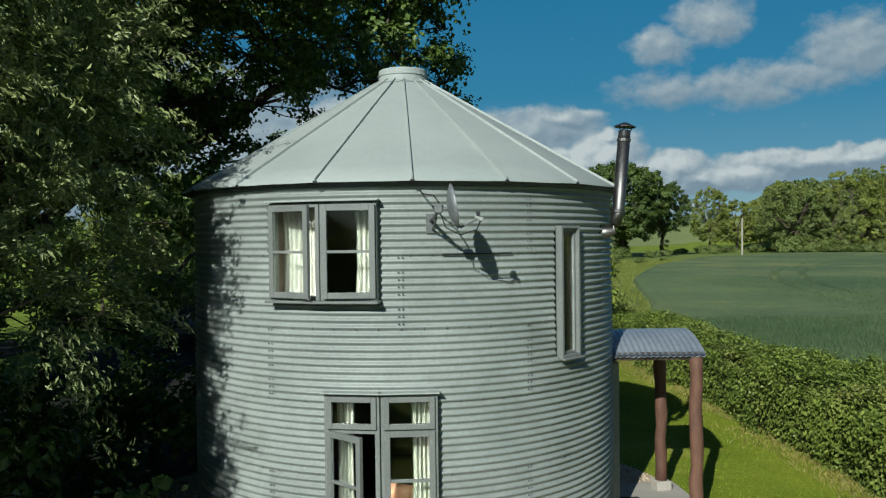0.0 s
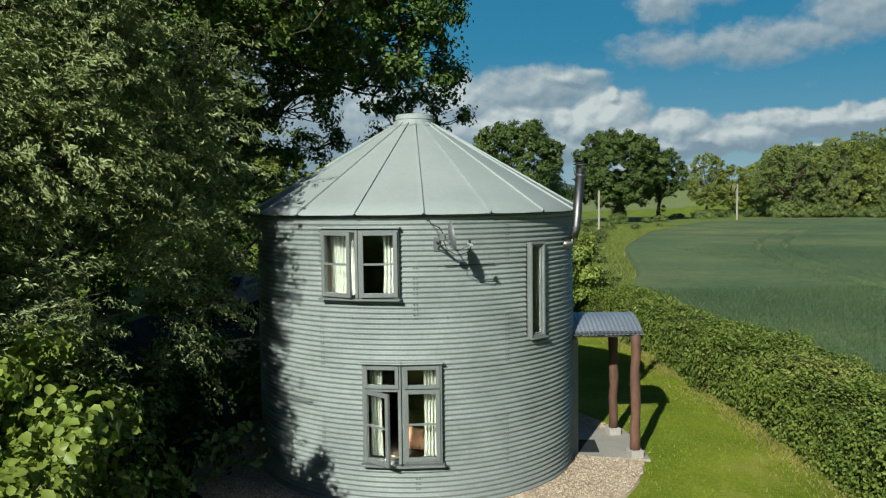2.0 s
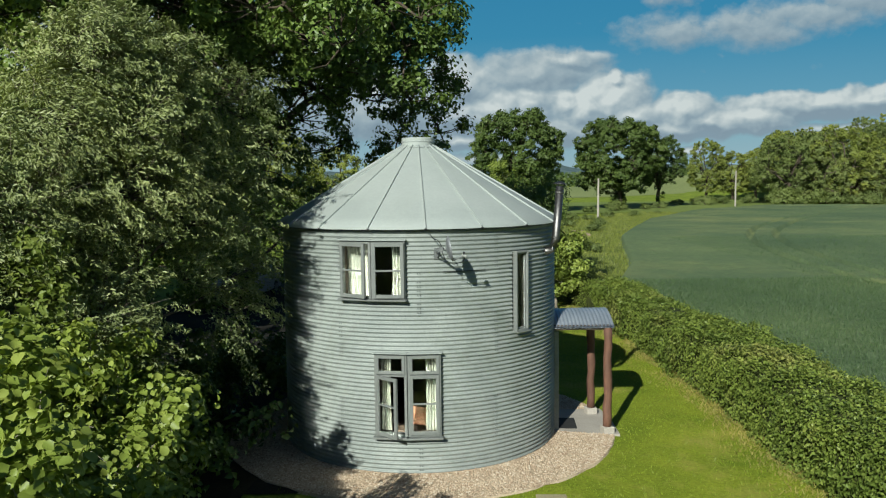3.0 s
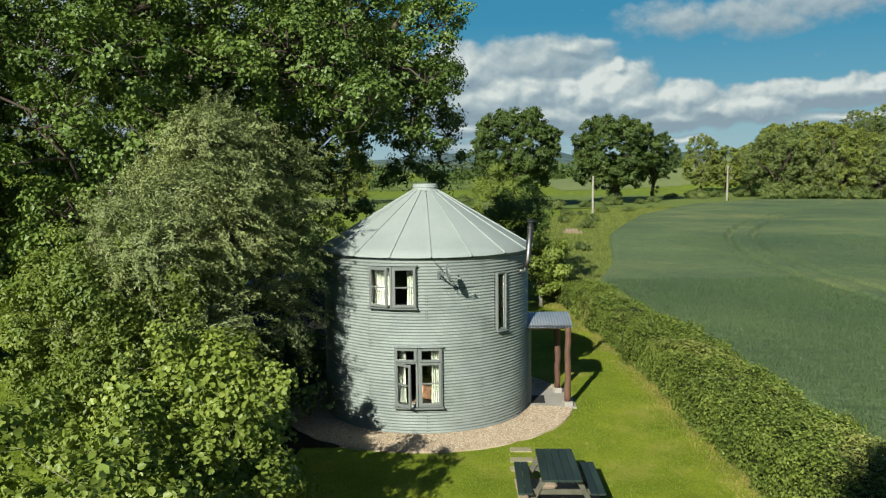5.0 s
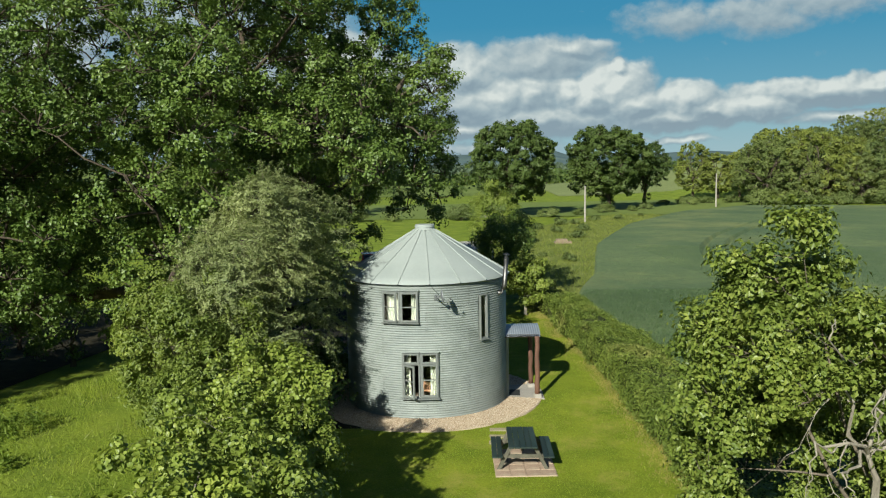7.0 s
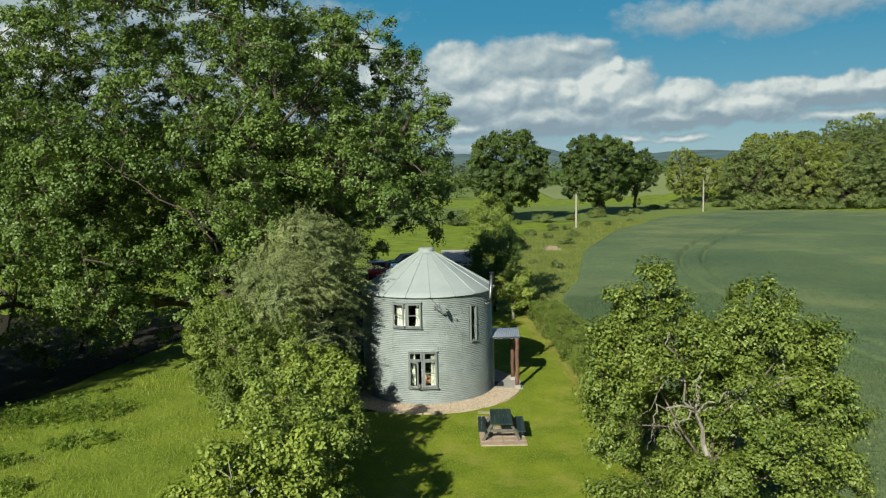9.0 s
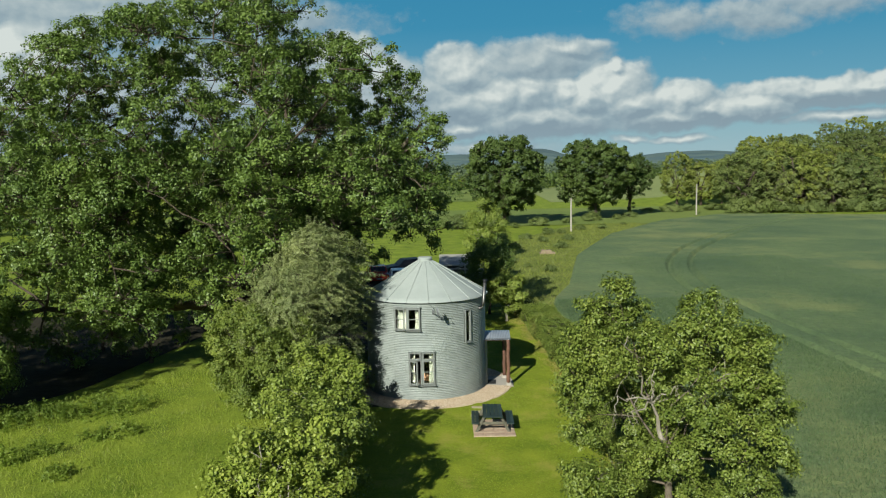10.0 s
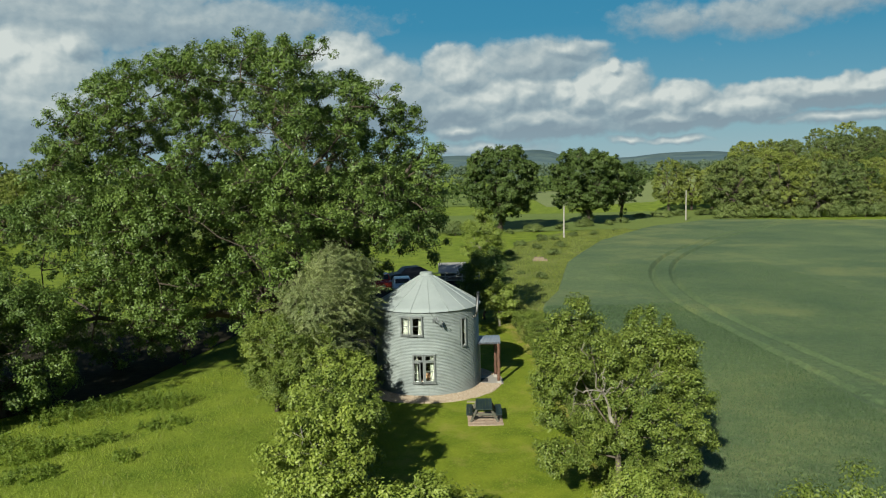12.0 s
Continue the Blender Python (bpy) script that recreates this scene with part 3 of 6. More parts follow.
# the columns follow the tramlines, so that both tracks stay unbroken
crop_ys = [-44 + 0.6 * k for k in range(164)] + [54 + 1.0 * k for k in range(1, 60)]
cv, cf = [], []
near_track = (-0.75, -0.5, -0.35, -0.2, 0.0, 0.2, 0.35, 0.5, 0.75)
for y in crop_ys:
    a, ta, tb = crop_left(y), tram_a(y), tram_b(y)
    wide = math.sqrt(1 + (tram_a(y + 0.5) - tram_a(y - 0.5)) ** 2)
    xs = [a + (ta - 0.9 * wide - a) * w for w in (0, 0.004, 0.01, 0.02, 0.03)] + [a + (ta - 0.9 * wide - a) * (0.05 + 0.95 * k / 42) for k in range(42)]
    xs += [ta + v * wide for v in near_track]
    xs += [(ta + tb) / 2]
    xs += [tb + v * wide for v in near_track]
    xs += [tb + 1.0 * wide + 26 * k / 60 + 70 * (k / 60) ** 4 for k in range(61)]
    for x in xs:
        yy = min(y, 110.0 - 0.35 * (x - 60.8))
        cv.append((x, yy, rise(x, yy) + 0.02 + crop_height(x, y)))
crop_cols = len(xs) - 1
cn = crop_cols + 1
cf = [(j * cn + i, j * cn + i + 1, (j + 1) * cn + i + 1, (j + 1) * cn + i) for j in range(len(crop_ys) - 1) for i in range(crop_cols)]
crop = put("crop_field", mesh_from("crop_field", cv, cf, True), MAT["crop"])
tagged(crop, "blue-green wheat field with curved tractor tramlines", "crop field", kind="structure")

margin = strip_sheet("field_margin", interp([(20, 3.5), (50, 6), (75, 12), (92, 20), (116, 45)]), lambda y: crop_left(y) + 0.4,
                     [20 + 3 * k for k in range(33)], 8, 0.05, MAT["rough_grass"], "pale rough uncut grass margin beside the wheat", "grass")
pasture = strip_sheet("pasture", lambda y: -60, lambda y: 46 + (y - 100) * 0.9, [98 + 4 * k for k in range(14)], 20, 0.08,
                      MAT["far_meadow"], "bright green grazed pasture beyond the hedgerow", "field")
far_field = strip_sheet("far_field", lambda y: 30, lambda y: 120, [176 + 8 * k for k in range(14)], 20, 0.12,
                        MAT["pale_field"], "pale green distant field", "field")
strip_sheet("far_field", lambda y: -120, lambda y: 26, [190 + 10 * k for k in range(16)], 20, 0.12,
                          MAT["far_meadow"], "green distant field", "field")

hedge_foot = strip_sheet("hedge_foot", lambda y: hedge_in(y) - 0.12 - 0.26 * noise.noise((y * 0.6, 3.0, 0)) - 0.16 * noise.noise((y * 2.3, 8.0, 0)), lambda y: hedge_in(y) + 0.5,
                         [-34 + 0.5 * k for k in range(108)], 2, 0.019,
                         surface("dry_hedge_foot", (0.19, 0.20, 0.035), (0.33, 0.29, 0.085), 1.2, 25, 0.95, 0, 0.5, 0.02, stain=(0.17, 0.21, 0.03), stain_scale=0.9, stain_amount=0.9),
                         "dry brown and yellow grass at the foot of the hedge", "grass")

# distant hills, with the blue of the haze painted into their colour
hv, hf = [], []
hill_mat = surface("haze_tinted_hill", (0.070, 0.112, 0.135), (0.155, 0.200, 0.165), 0.004, 0.012, 1.0, 0, 0, stain=(0.055, 0.095, 0.115), stain_scale=0.005, stain_amount=0.9)
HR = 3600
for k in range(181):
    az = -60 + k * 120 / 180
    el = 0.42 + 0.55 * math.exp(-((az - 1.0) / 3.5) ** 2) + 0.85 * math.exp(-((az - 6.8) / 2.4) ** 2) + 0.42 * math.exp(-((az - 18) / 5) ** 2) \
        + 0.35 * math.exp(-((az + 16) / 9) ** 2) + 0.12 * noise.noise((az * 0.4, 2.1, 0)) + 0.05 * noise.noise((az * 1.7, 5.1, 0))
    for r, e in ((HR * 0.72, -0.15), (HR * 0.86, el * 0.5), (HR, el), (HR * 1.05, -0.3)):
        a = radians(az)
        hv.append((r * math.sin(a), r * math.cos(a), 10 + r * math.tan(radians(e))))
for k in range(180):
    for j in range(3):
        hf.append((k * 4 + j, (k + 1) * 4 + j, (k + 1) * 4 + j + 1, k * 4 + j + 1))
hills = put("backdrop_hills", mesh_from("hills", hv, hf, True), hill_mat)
tagged(hills, "low hills on the horizon, coloured blue-grey for haze", "hills", kind="structure")


# far band of sky with clouds; its map gives bearing and elevation in degrees
# every puff: bearing, elevation, half width, half height, weight, whiteness
LEFT_BANK = [(-26.8, 7.1, 3.9, 3.09, 1.0, 1), (-28.0, 8.0, 2.5, 2.06, 1, 1), (-24.7, 8.5, 2.1, 1.65, 0.9, 0.9), (-27.0, 3.8, 9.1, 3.3, 0.9, 0.1),
      (-22.3, 4.6, 5.8, 2.47, 0.8, 0.1), (-25.3, 10.5, 13.6, 2.47, 0.62, 0.3), (-17.3, 10.3, 12.4, 1.85, 0.5, 0.35), (-7.1, 7.7, 3.1, 2.06, 1, 1),
      (-4.7, 6.5, 3.3, 1.85, 1, 0.7), (-8.6, 8.1, 1.6, 1.15, 0.9, 1), (-3.2, 4.9, 5.4, 2.27, 0.95, 0.15), (-14.2, 5.4, 9.1, 4.12, 0.85, 0.3)]
MIDDLE_BANK = [(1.7, 6.8, 3.1, 1.73, 0.95, 0.7), (6.6, 7.3, 4.9, 1.73, 0.72, 0.3), (9.0, 8.1, 3.1, 0.74, 0.6, 0.4), (4.1, 5.0, 2.6, 1.9, 0.95, 0.7),
      (6.4, 5.1, 2.5, 1.81, 0.9, 0.6), (0.9, 4.4, 5.8, 1.73, 0.9, 0.12), (7.3, 3.3, 6.6, 1.32, 0.85, 0.15), (12.3, 5.5, 2.7, 1.73, 1, 1),
      (12.3, 6.7, 1.0, 0.7, 0.9, 1), (10.3, 5.0, 2.7, 1.48, 1, 0.8), (13.6, 4.3, 2.5, 1.32, 0.95, 0.5), (8.9, 5.3, 1.5, 1.24, 0.95, 0.8)]
RIGHT_BANK = [(17.0, 4.4, 2.7, 1.24, 0.95, 0.7), (19.2, 3.7, 3.7, 1.07, 0.9, 0.35), (21.9, 3.8, 2.7, 1.07, 0.95, 0.75), (15.9, 3.3, 4.5, 0.91, 0.8, 0.15),
      (25.5, 4.5, 7.8, 0.91, 0.85, 0.3), (28.7, 4.7, 4.9, 0.82, 0.85, 0.4), (27.1, 2.9, 5.4, 0.54, 0.5, 0.35), (1.3, 2.7, 2.1, 0.82, 0.75, 0.5),
      (13.6, 1.9, 1.4, 0.37, 0.5, 0.4), (16.9, 1.7, 2.1, 0.33, 0.5, 0.35), (3.3, 1.4, 5.4, 0.54, 0.42, 0.3)]
HIGH_WISPS = [(16.6, 9.9, 4.5, 1.48, 0.34, 0.4), (21.5, 9.5, 4.5, 1.32, 0.38, 0.4), (25.2, 10.1, 4.5, 1.15, 0.36, 0.4), (15.9, 12.8, 2.3, 1.24, 0.48, 0.45),
      (19.4, 14.3, 2.6, 1.81, 0.52, 0.5), (20.8, 10.0, 4.9, 1.32, 0.38, 0.3), (28.2, 11.6, 3.5, 2.14, 0.48, 0.45)]


def cloud_material():
    m, n, l, p = node_mat("cumulus_sky")
    uv = n.new("ShaderNodeUVMap").outputs[0]

    def calc(op, a, b, c=None):
        q = n.new("ShaderNodeMath")
        q.operation = op
        for i, v in enumerate((a, b, c)):
            if v is None:
                continue
            if isinstance(v, (int, float)):
                q.inputs[i].default_value = v
            else:
                l.new(v, q.inputs[i])
        return q.outputs[0]

    def shifted(v, d):
        q = n.new("ShaderNodeVectorMath")
        l.new(v, q.inputs[0])
        q.inputs[1].default_value = (*d, 0)
        return q.outputs[0]

    def bent(v, scale, amount, detail):
        w = noise_node(n, l, v, scale, detail, 0.55)
        q = n.new("ShaderNodeVectorMath")
        q.operation = "MULTIPLY_ADD"
        l.new(w.outputs["Color"], q.inputs[0])
        q.inputs[1].default_value = (amount * 1.4, amount, 0)
        q.inputs[2].default_value = (-amount * 0.7, -amount * 0.5, 0)
        r = n.new("ShaderNodeVectorMath")
        l.new(v, r.inputs[0])
        l.new(q.outputs[0], r.inputs[1])
        return r.outputs[0]

    def density(at, fine, want_white):
        wv = bent(at, 0.45, 1.5, 3.0)
        total, white_sum = None, None
        for az, el, ra, re, wt, white in LEFT_BANK + MIDDLE_BANK + RIGHT_BANK + HIGH_WISPS:
            mp = n.new("ShaderNodeMapping")
            mp.vector_type = "POINT"
            ra, re = ra * 1.35, re * 1.35
            mp.inputs["Location"].default_value = (-az / ra, -el / re, 0)
            mp.inputs["Scale"].default_value = (1 / ra, 1 / re, 1)
            l.new(wv, mp.inputs["Vector"])
            g = n.new("ShaderNodeTexGradient")
            g.gradient_type = "SPHERICAL"
            l.new(mp.outputs[0], g.inputs[0])
            a = calc("MULTIPLY", g.outputs["Fac"], wt)
            total = a if total is None else calc("MAXIMUM", total, a)
            if want_white:
                b = calc("MULTIPLY", a, white)
                white_sum = b if white_sum is None else calc("MAXIMUM", white_sum, b)
        mp = n.new("ShaderNodeMapping")
        mp.inputs["Scale"].default_value = (0.72, 1.0, 1)
        l.new(bent(at, 1.2, 0.5, 3.0), mp.inputs["Vector"])
        v = n.new("ShaderNodeTexVoronoi")
        v.voronoi_dimensions = "2D"
        v.feature = "SMOOTH_F1"
        v.inputs["Smoothness"].default_value = 0.6
        v.inputs["Scale"].default_value = 0.9
        v.inputs["Detail"].default_value = 4.0 if fine else 1.0
        v.inputs["Roughness"].default_value = 0.6
        v.normalize = True
        l.new(mp.outputs[0], v.inputs["Vector"])
        ragged = noise_node(n, l, mp.outputs[0], 0.9, 8.0 if fine else 2.0, 0.6).outputs[0]
        d = calc("MULTIPLY_ADD", v.outputs["Distance"], -0.32, calc("MULTIPLY_ADD", total, 1.5, 0.02))
        return calc("MULTIPLY_ADD", ragged, 0.42, d), white_sum

    dens, white = density(uv, True, True)
    sunward, _ = density(shifted(uv, (-0.30, 0.42)), False, False)
    cover = ramp_node(n, l, calc("MULTIPLY", dens, 0.5), [(0.11, (0, 0, 0)), (0.18, (0.38, 0.38, 0.38)), (0.26, (0.90, 0.90, 0.90)), (0.42, (1, 1, 1))])
    slope = calc("SUBTRACT", dens, sunward)
    lit = calc("MULTIPLY_ADD", slope, 1.25, calc("MULTIPLY_ADD", white, 0.75, 0.20))
    tone = ramp_node(n, l, lit, [(0.0, (0.23, 0.285, 0.335)), (0.3, (0.30, 0.355, 0.395)), (0.62, (0.42, 0.455, 0.47)), (1.0, (0.61, 0.61, 0.59))]).outputs[0]
    sep = n.new("ShaderNodeSeparateXYZ")
    l.new(uv, sep.inputs[0])
    height = calc("MULTIPLY", sep.outputs["Y"], 1 / 22)
    blue = ramp_node(n, l, height, [(0.0, (0.33, 0.42, 0.455)), (0.13, (0.245, 0.38, 0.44)), (0.25, (0.125, 0.295, 0.41)), (0.45, (0.055, 0.225, 0.37)), (1.0, (0.022, 0.15, 0.31))]).outputs[0]
    col = mix_node(n, l, cover.outputs[0], blue, tone)
    em = n.new("ShaderNodeEmission")
    l.new(col, em.inputs["Color"])
    em.inputs["Strength"].default_value = 0.85
    l.new(em.outputs[0], n["Material Output"].inputs["Surface"])
    return m


SR = 4300
sv, sf, suv = [], [], []
for k in range(121):
    az = -60 + k
    for j in range(11):
        el = -0.5 + 2.5 * j
        a, e = radians(az), radians(el)
        sv.append((SR * math.sin(a) * math.cos(e), SR * math.cos(a) * math.cos(e), 11 + SR * math.sin(e)))
        suv.append((az, el))
for k in range(120):
    for j in range(10):
        sf.append((k * 11 + j, k * 11 + j + 1, (k + 1) * 11 + j + 1, (k + 1) * 11 + j))
cloud_me = mesh_from("clouds", sv, sf, True)
uvl = cloud_me.uv_layers.new(name="bearing")
for lp in cloud_me.loops:
    uvl.data[lp.index].uv = suv[lp.vertex_index]
clouds = put("backdrop_sky", cloud_me, cloud_material())
tagged(clouds, "blue sky with white and grey cumulus clouds low down", "sky", kind="structure")

# dark sheet that stands for the oak's deep shade over the meadow
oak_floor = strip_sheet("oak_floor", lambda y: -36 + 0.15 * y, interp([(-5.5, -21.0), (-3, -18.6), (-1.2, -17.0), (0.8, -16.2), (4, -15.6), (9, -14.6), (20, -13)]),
                        [-5.5 + 1.25 * k for k in range(21)], 10, 0.03, MAT["soil"], "bare leaf mould below the oak, darkened to stand for its shade", "soil")
# dark sheet below the bushes, mould and their shade in one colour
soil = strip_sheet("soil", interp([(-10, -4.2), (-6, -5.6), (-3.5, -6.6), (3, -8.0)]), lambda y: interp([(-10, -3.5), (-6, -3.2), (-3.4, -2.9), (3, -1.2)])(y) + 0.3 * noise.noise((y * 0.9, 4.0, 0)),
                   [-10 + 1.0 * k for k in range(14)], 6, 0.026, MAT["soil"], "bare leaf mould under the bushes, darkened for their shade", "soil")

# gravel ring round the house, its loose stones, and the porch slab
GR = 3.98
bm = bmesh.new()
ring_rows = []
for r, z in ((2.6, 0.035), (3.3, 0.045), (GR - 0.04, 0.04), (GR, 0.0)):
    ring_rows.append([bm.verts.new(((r + (0.08 * noise.noise((k * 0.55, 1, 0)) if r > 3.5 else 0)) * math.cos(2 * math.pi * k / 96),
                                    (r + (0.08 * noise.noise((k * 0.55, 1, 0)) if r > 3.5 else 0)) * math.sin(2 * math.pi * k / 96), z)) for k in range(96)])
for a, b in zip(ring_rows, ring_rows[1:]):
    for k in range(96):
        bm.faces.new((a[k], b[k], b[(k + 1) % 96], a[(k + 1) % 96]))
me = bpy.data.meshes.new("gravel_ring")
bm.to_mesh(me)
bm.free()
gravel = put("gravel_ring", me, MAT["gravel"])
tagged(gravel, "ring of honey-coloured gravel round the foot of the house", "gravel", kind="structure")

rng = np.random.default_rng(11)
np_ = 23000
ang = rng.uniform(0, 2 * np.pi, np_)
rad = np.sqrt(rng.uniform(2.72 ** 2, (GR - 0.03) ** 2, np_))
cen = np.stack([rad * np.cos(ang), rad * np.sin(ang), np.full(np_, 0.046)], axis=1)
on_slab = (cen[:, 0] > 2.6) & (cen[:, 1] > -0.45 - 0.26 * (cen[:, 0] - 2.72)) & (cen[:, 1] < 1.04)
cen = cen[~on_slab]
np_ = len(cen)
sz = rng.uniform(0.011, 0.026, np_)
octa = np.array([[1, 0, 0], [0, 1, 0], [-1, 0, 0], [0, -1, 0], [0, 0, 0.8]], float)
pv = cen[:, None, :] + octa[None] * sz[:, None, None] * rng.uniform(0.7, 1.4, (np_, 1, 3))
of = np.array([[0, 1, 4], [1, 2, 4], [2, 3, 4], [3, 0, 4]])
pf = (np.arange(np_)[:, None, None] * 5 + of[None]).reshape(-1, 3)
pebbles = put("pebbles", fast_mesh("pebbles", pv.reshape(-1, 3), pf), MAT["pebble"])
tagged(pebbles, "loose honey and cream gravel stones", "gravel", kind="stuff")


# ---- the round corrugated steel house ----
R, RING, EAVE = 2.75, 0.757, 4.385
PITCH = RING / 10
OPEN = [(-15.6 - 12.2, -15.6 + 12.2, 3.16, 4.15), (-3.3 - 12.0, -3.3 + 12.0, 0.74, 2.19), (43.0 - 4.2, 43.0 + 4.2, 2.46, 3.88),
        (92 - 10.5, 92 + 10.5, 0.05, 2.06)]
house = thing("round_house", "round two-storey house made from a corrugated galvanised steel grain bin", "house")


def polar(phi, r, z):
    a = radians(phi)
    return (r * math.sin(a), -r * math.cos(a), z)


def sheet_mesh(p0, p1, z0, z1, off):
    """A curved corrugated sheet, cut out where a window or the door sits."""
    ps = [p0 + (p1 - p0) * k / 20 for k in range(21)]
    zs = [z0 + (z1 - z0) * k / max(1, round((z1 - z0) / PITCH * 8)) for k in range(round((z1 - z0) / PITCH * 8) + 1)]
    for a, b, c, d in OPEN:
        for shift in (-360, 0, 360):
            ps += [v + shift for v in (a, b) if p0 < v + shift < p1]
        zs += [v for v in (c, d) if z0 < v < z1]
    ps, zs = sorted(set(ps)), sorted(set(zs))
    vs, fs = [], []
    for z in zs:
        r = R + off + 0.0140 * math.cos(2 * math.pi * (z - 0.6) / PITCH)
        for p in ps:
            dent = 0.004 * noise.noise((p * 0.06, z * 1.3, 0.7))
            vs.append(polar(p, r + dent, z))
    n = len(ps)
    for j in range(len(zs) - 1):
        zc = (zs[j] + zs[j + 1]) / 2
        for i in range(n - 1):
            pc = (ps[i] + ps[i + 1]) / 2
            if any(c < zc < d and any(a + s < pc < b + s for s in (-360, 0, 360)) for a, b, c, d in OPEN):
                continue
            fs.append((j * n + i, j * n + i + 1, (j + 1) * n + i + 1, (j + 1) * n + i))
    return mesh_from("sheet", vs, fs, True)


wall = new("wall")
wall.parent = house
bolt_v, bolt_f = [], []


def bolt(phi, z, off=0.014):
    o = len(bolt_v)
    c = Vector(polar(phi, R + off, z))
    nrm = Vector(polar(phi, 1, 0))
    a = Vector((0, 0, 1)).cross(nrm).normalized()
    for k in range(6):
        w = k * math.pi / 3
        bolt_v.append(c + (a * math.cos(w) + Vector((0, 0, 1)) * math.sin(w)) * 0.011)
    bolt_v.append(c + nrm * 0.010)
    for k in range(6):
        bolt_f.append((o + k, o + (k + 1) % 6, o + 6))


edges = [0.0, 0.6] + [0.6 + RING * k for k in range(1, 6)]
first = [1.1, 30.4, 1.1, 30.6, 1.1, 30.8]
for k in range(6):
    z0, z1 = edges[k], min(edges[k + 1], EAVE)
    for s in range(6):
        p0 = first[k] + 60 * s
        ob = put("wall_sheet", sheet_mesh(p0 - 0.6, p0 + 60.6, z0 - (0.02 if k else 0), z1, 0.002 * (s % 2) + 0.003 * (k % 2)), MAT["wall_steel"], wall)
        for j in range(int((z1 - z0) / PITCH)):
            for dp in (-0.35, 0.55):
                zb = z0 + (j + 0.5) * PITCH
                if j % 5 != 3 and not any(c < zb < d and any(a + q < p0 + dp < b + q for q in (0, 360)) for a, b, c, d in OPEN):
                    bolt(p0 + dp, z0 + (j + 0.5) * PITCH)
    for j in range(74):
        phi = j * 360 / 74 + k * 2
        if not any(c < z1 < d and (a < phi < b or a < phi - 360 < b) for a, b, c, d in OPEN):
            bolt(phi, z1 - 0.012)
bolts = put("bolts", mesh_from("bolts", bolt_v, bolt_f), MAT["seam_steel"], wall, "rows of small galvanised bolts")
bolts["kind"] = "stuff"


def arc_box(bm, p0, p1, r0, r1, z0, z1, seg=48):
    """A curved block between two bearings."""
    rows = []
    for k in range(seg + 1):
        p = p0 + (p1 - p0) * k / seg
        rows.append([bm.verts.new(polar(p, r, z)) for r, z in ((r0, z0), (r1, z0), (r1, z1), (r0, z1))])
    for a, b in zip(rows, rows[1:]):
        for i in range(4):
            bm.faces.new((a[i], b[i], b[(i + 1) % 4], a[(i + 1) % 4]))
    if abs(p1 - p0) < 359:
        bm.faces.new(rows[0])
        bm.faces.new(list(reversed(rows[-1])))
    return bm


# inner lining with the openings left clear, and the floors
bm = bmesh.new()
cuts = sorted({0.0, 360.0} | {v % 360 for o in OPEN for v in o[:2]})
for a, b in zip(cuts, cuts[1:]):
    mid = (a + b) / 2
    zcut = [0.0, EAVE - 0.02]
    for o in OPEN:
        if (o[0] < mid < o[1]) or (o[0] < mid - 360 < o[1]):
            zcut += [o[2], o[3]]
    zcut = sorted(zcut)
    for i in range(0, len(zcut), 2):
        arc_box(bm, a, b, 2.60, 2.70, zcut[i], zcut[i + 1], max(2, int((b - a) / 6)))
part("lining", bm, MAT["lining"], house, "dark inner wall lining")
for z in (0.08, 2.36):
    part("inner_floor", lathe([(2.6, z - 0.06), (2.6, z)], 48), MAT["lining"], house)
bm = arc_box(bmesh.new(), 0, 360, 2.70, 2.765, -0.05, 0.05, 72)
part("plinth", bm, MAT["brick_pad"], house, "low red-brown plinth edge")

# roof: eighteen tapering panels, each with one raised edge, under a round cap
roof = new("roof")
roof.parent = house
RE, RC, ZE, ZC = 2.88, 0.30, 4.375, 5.90
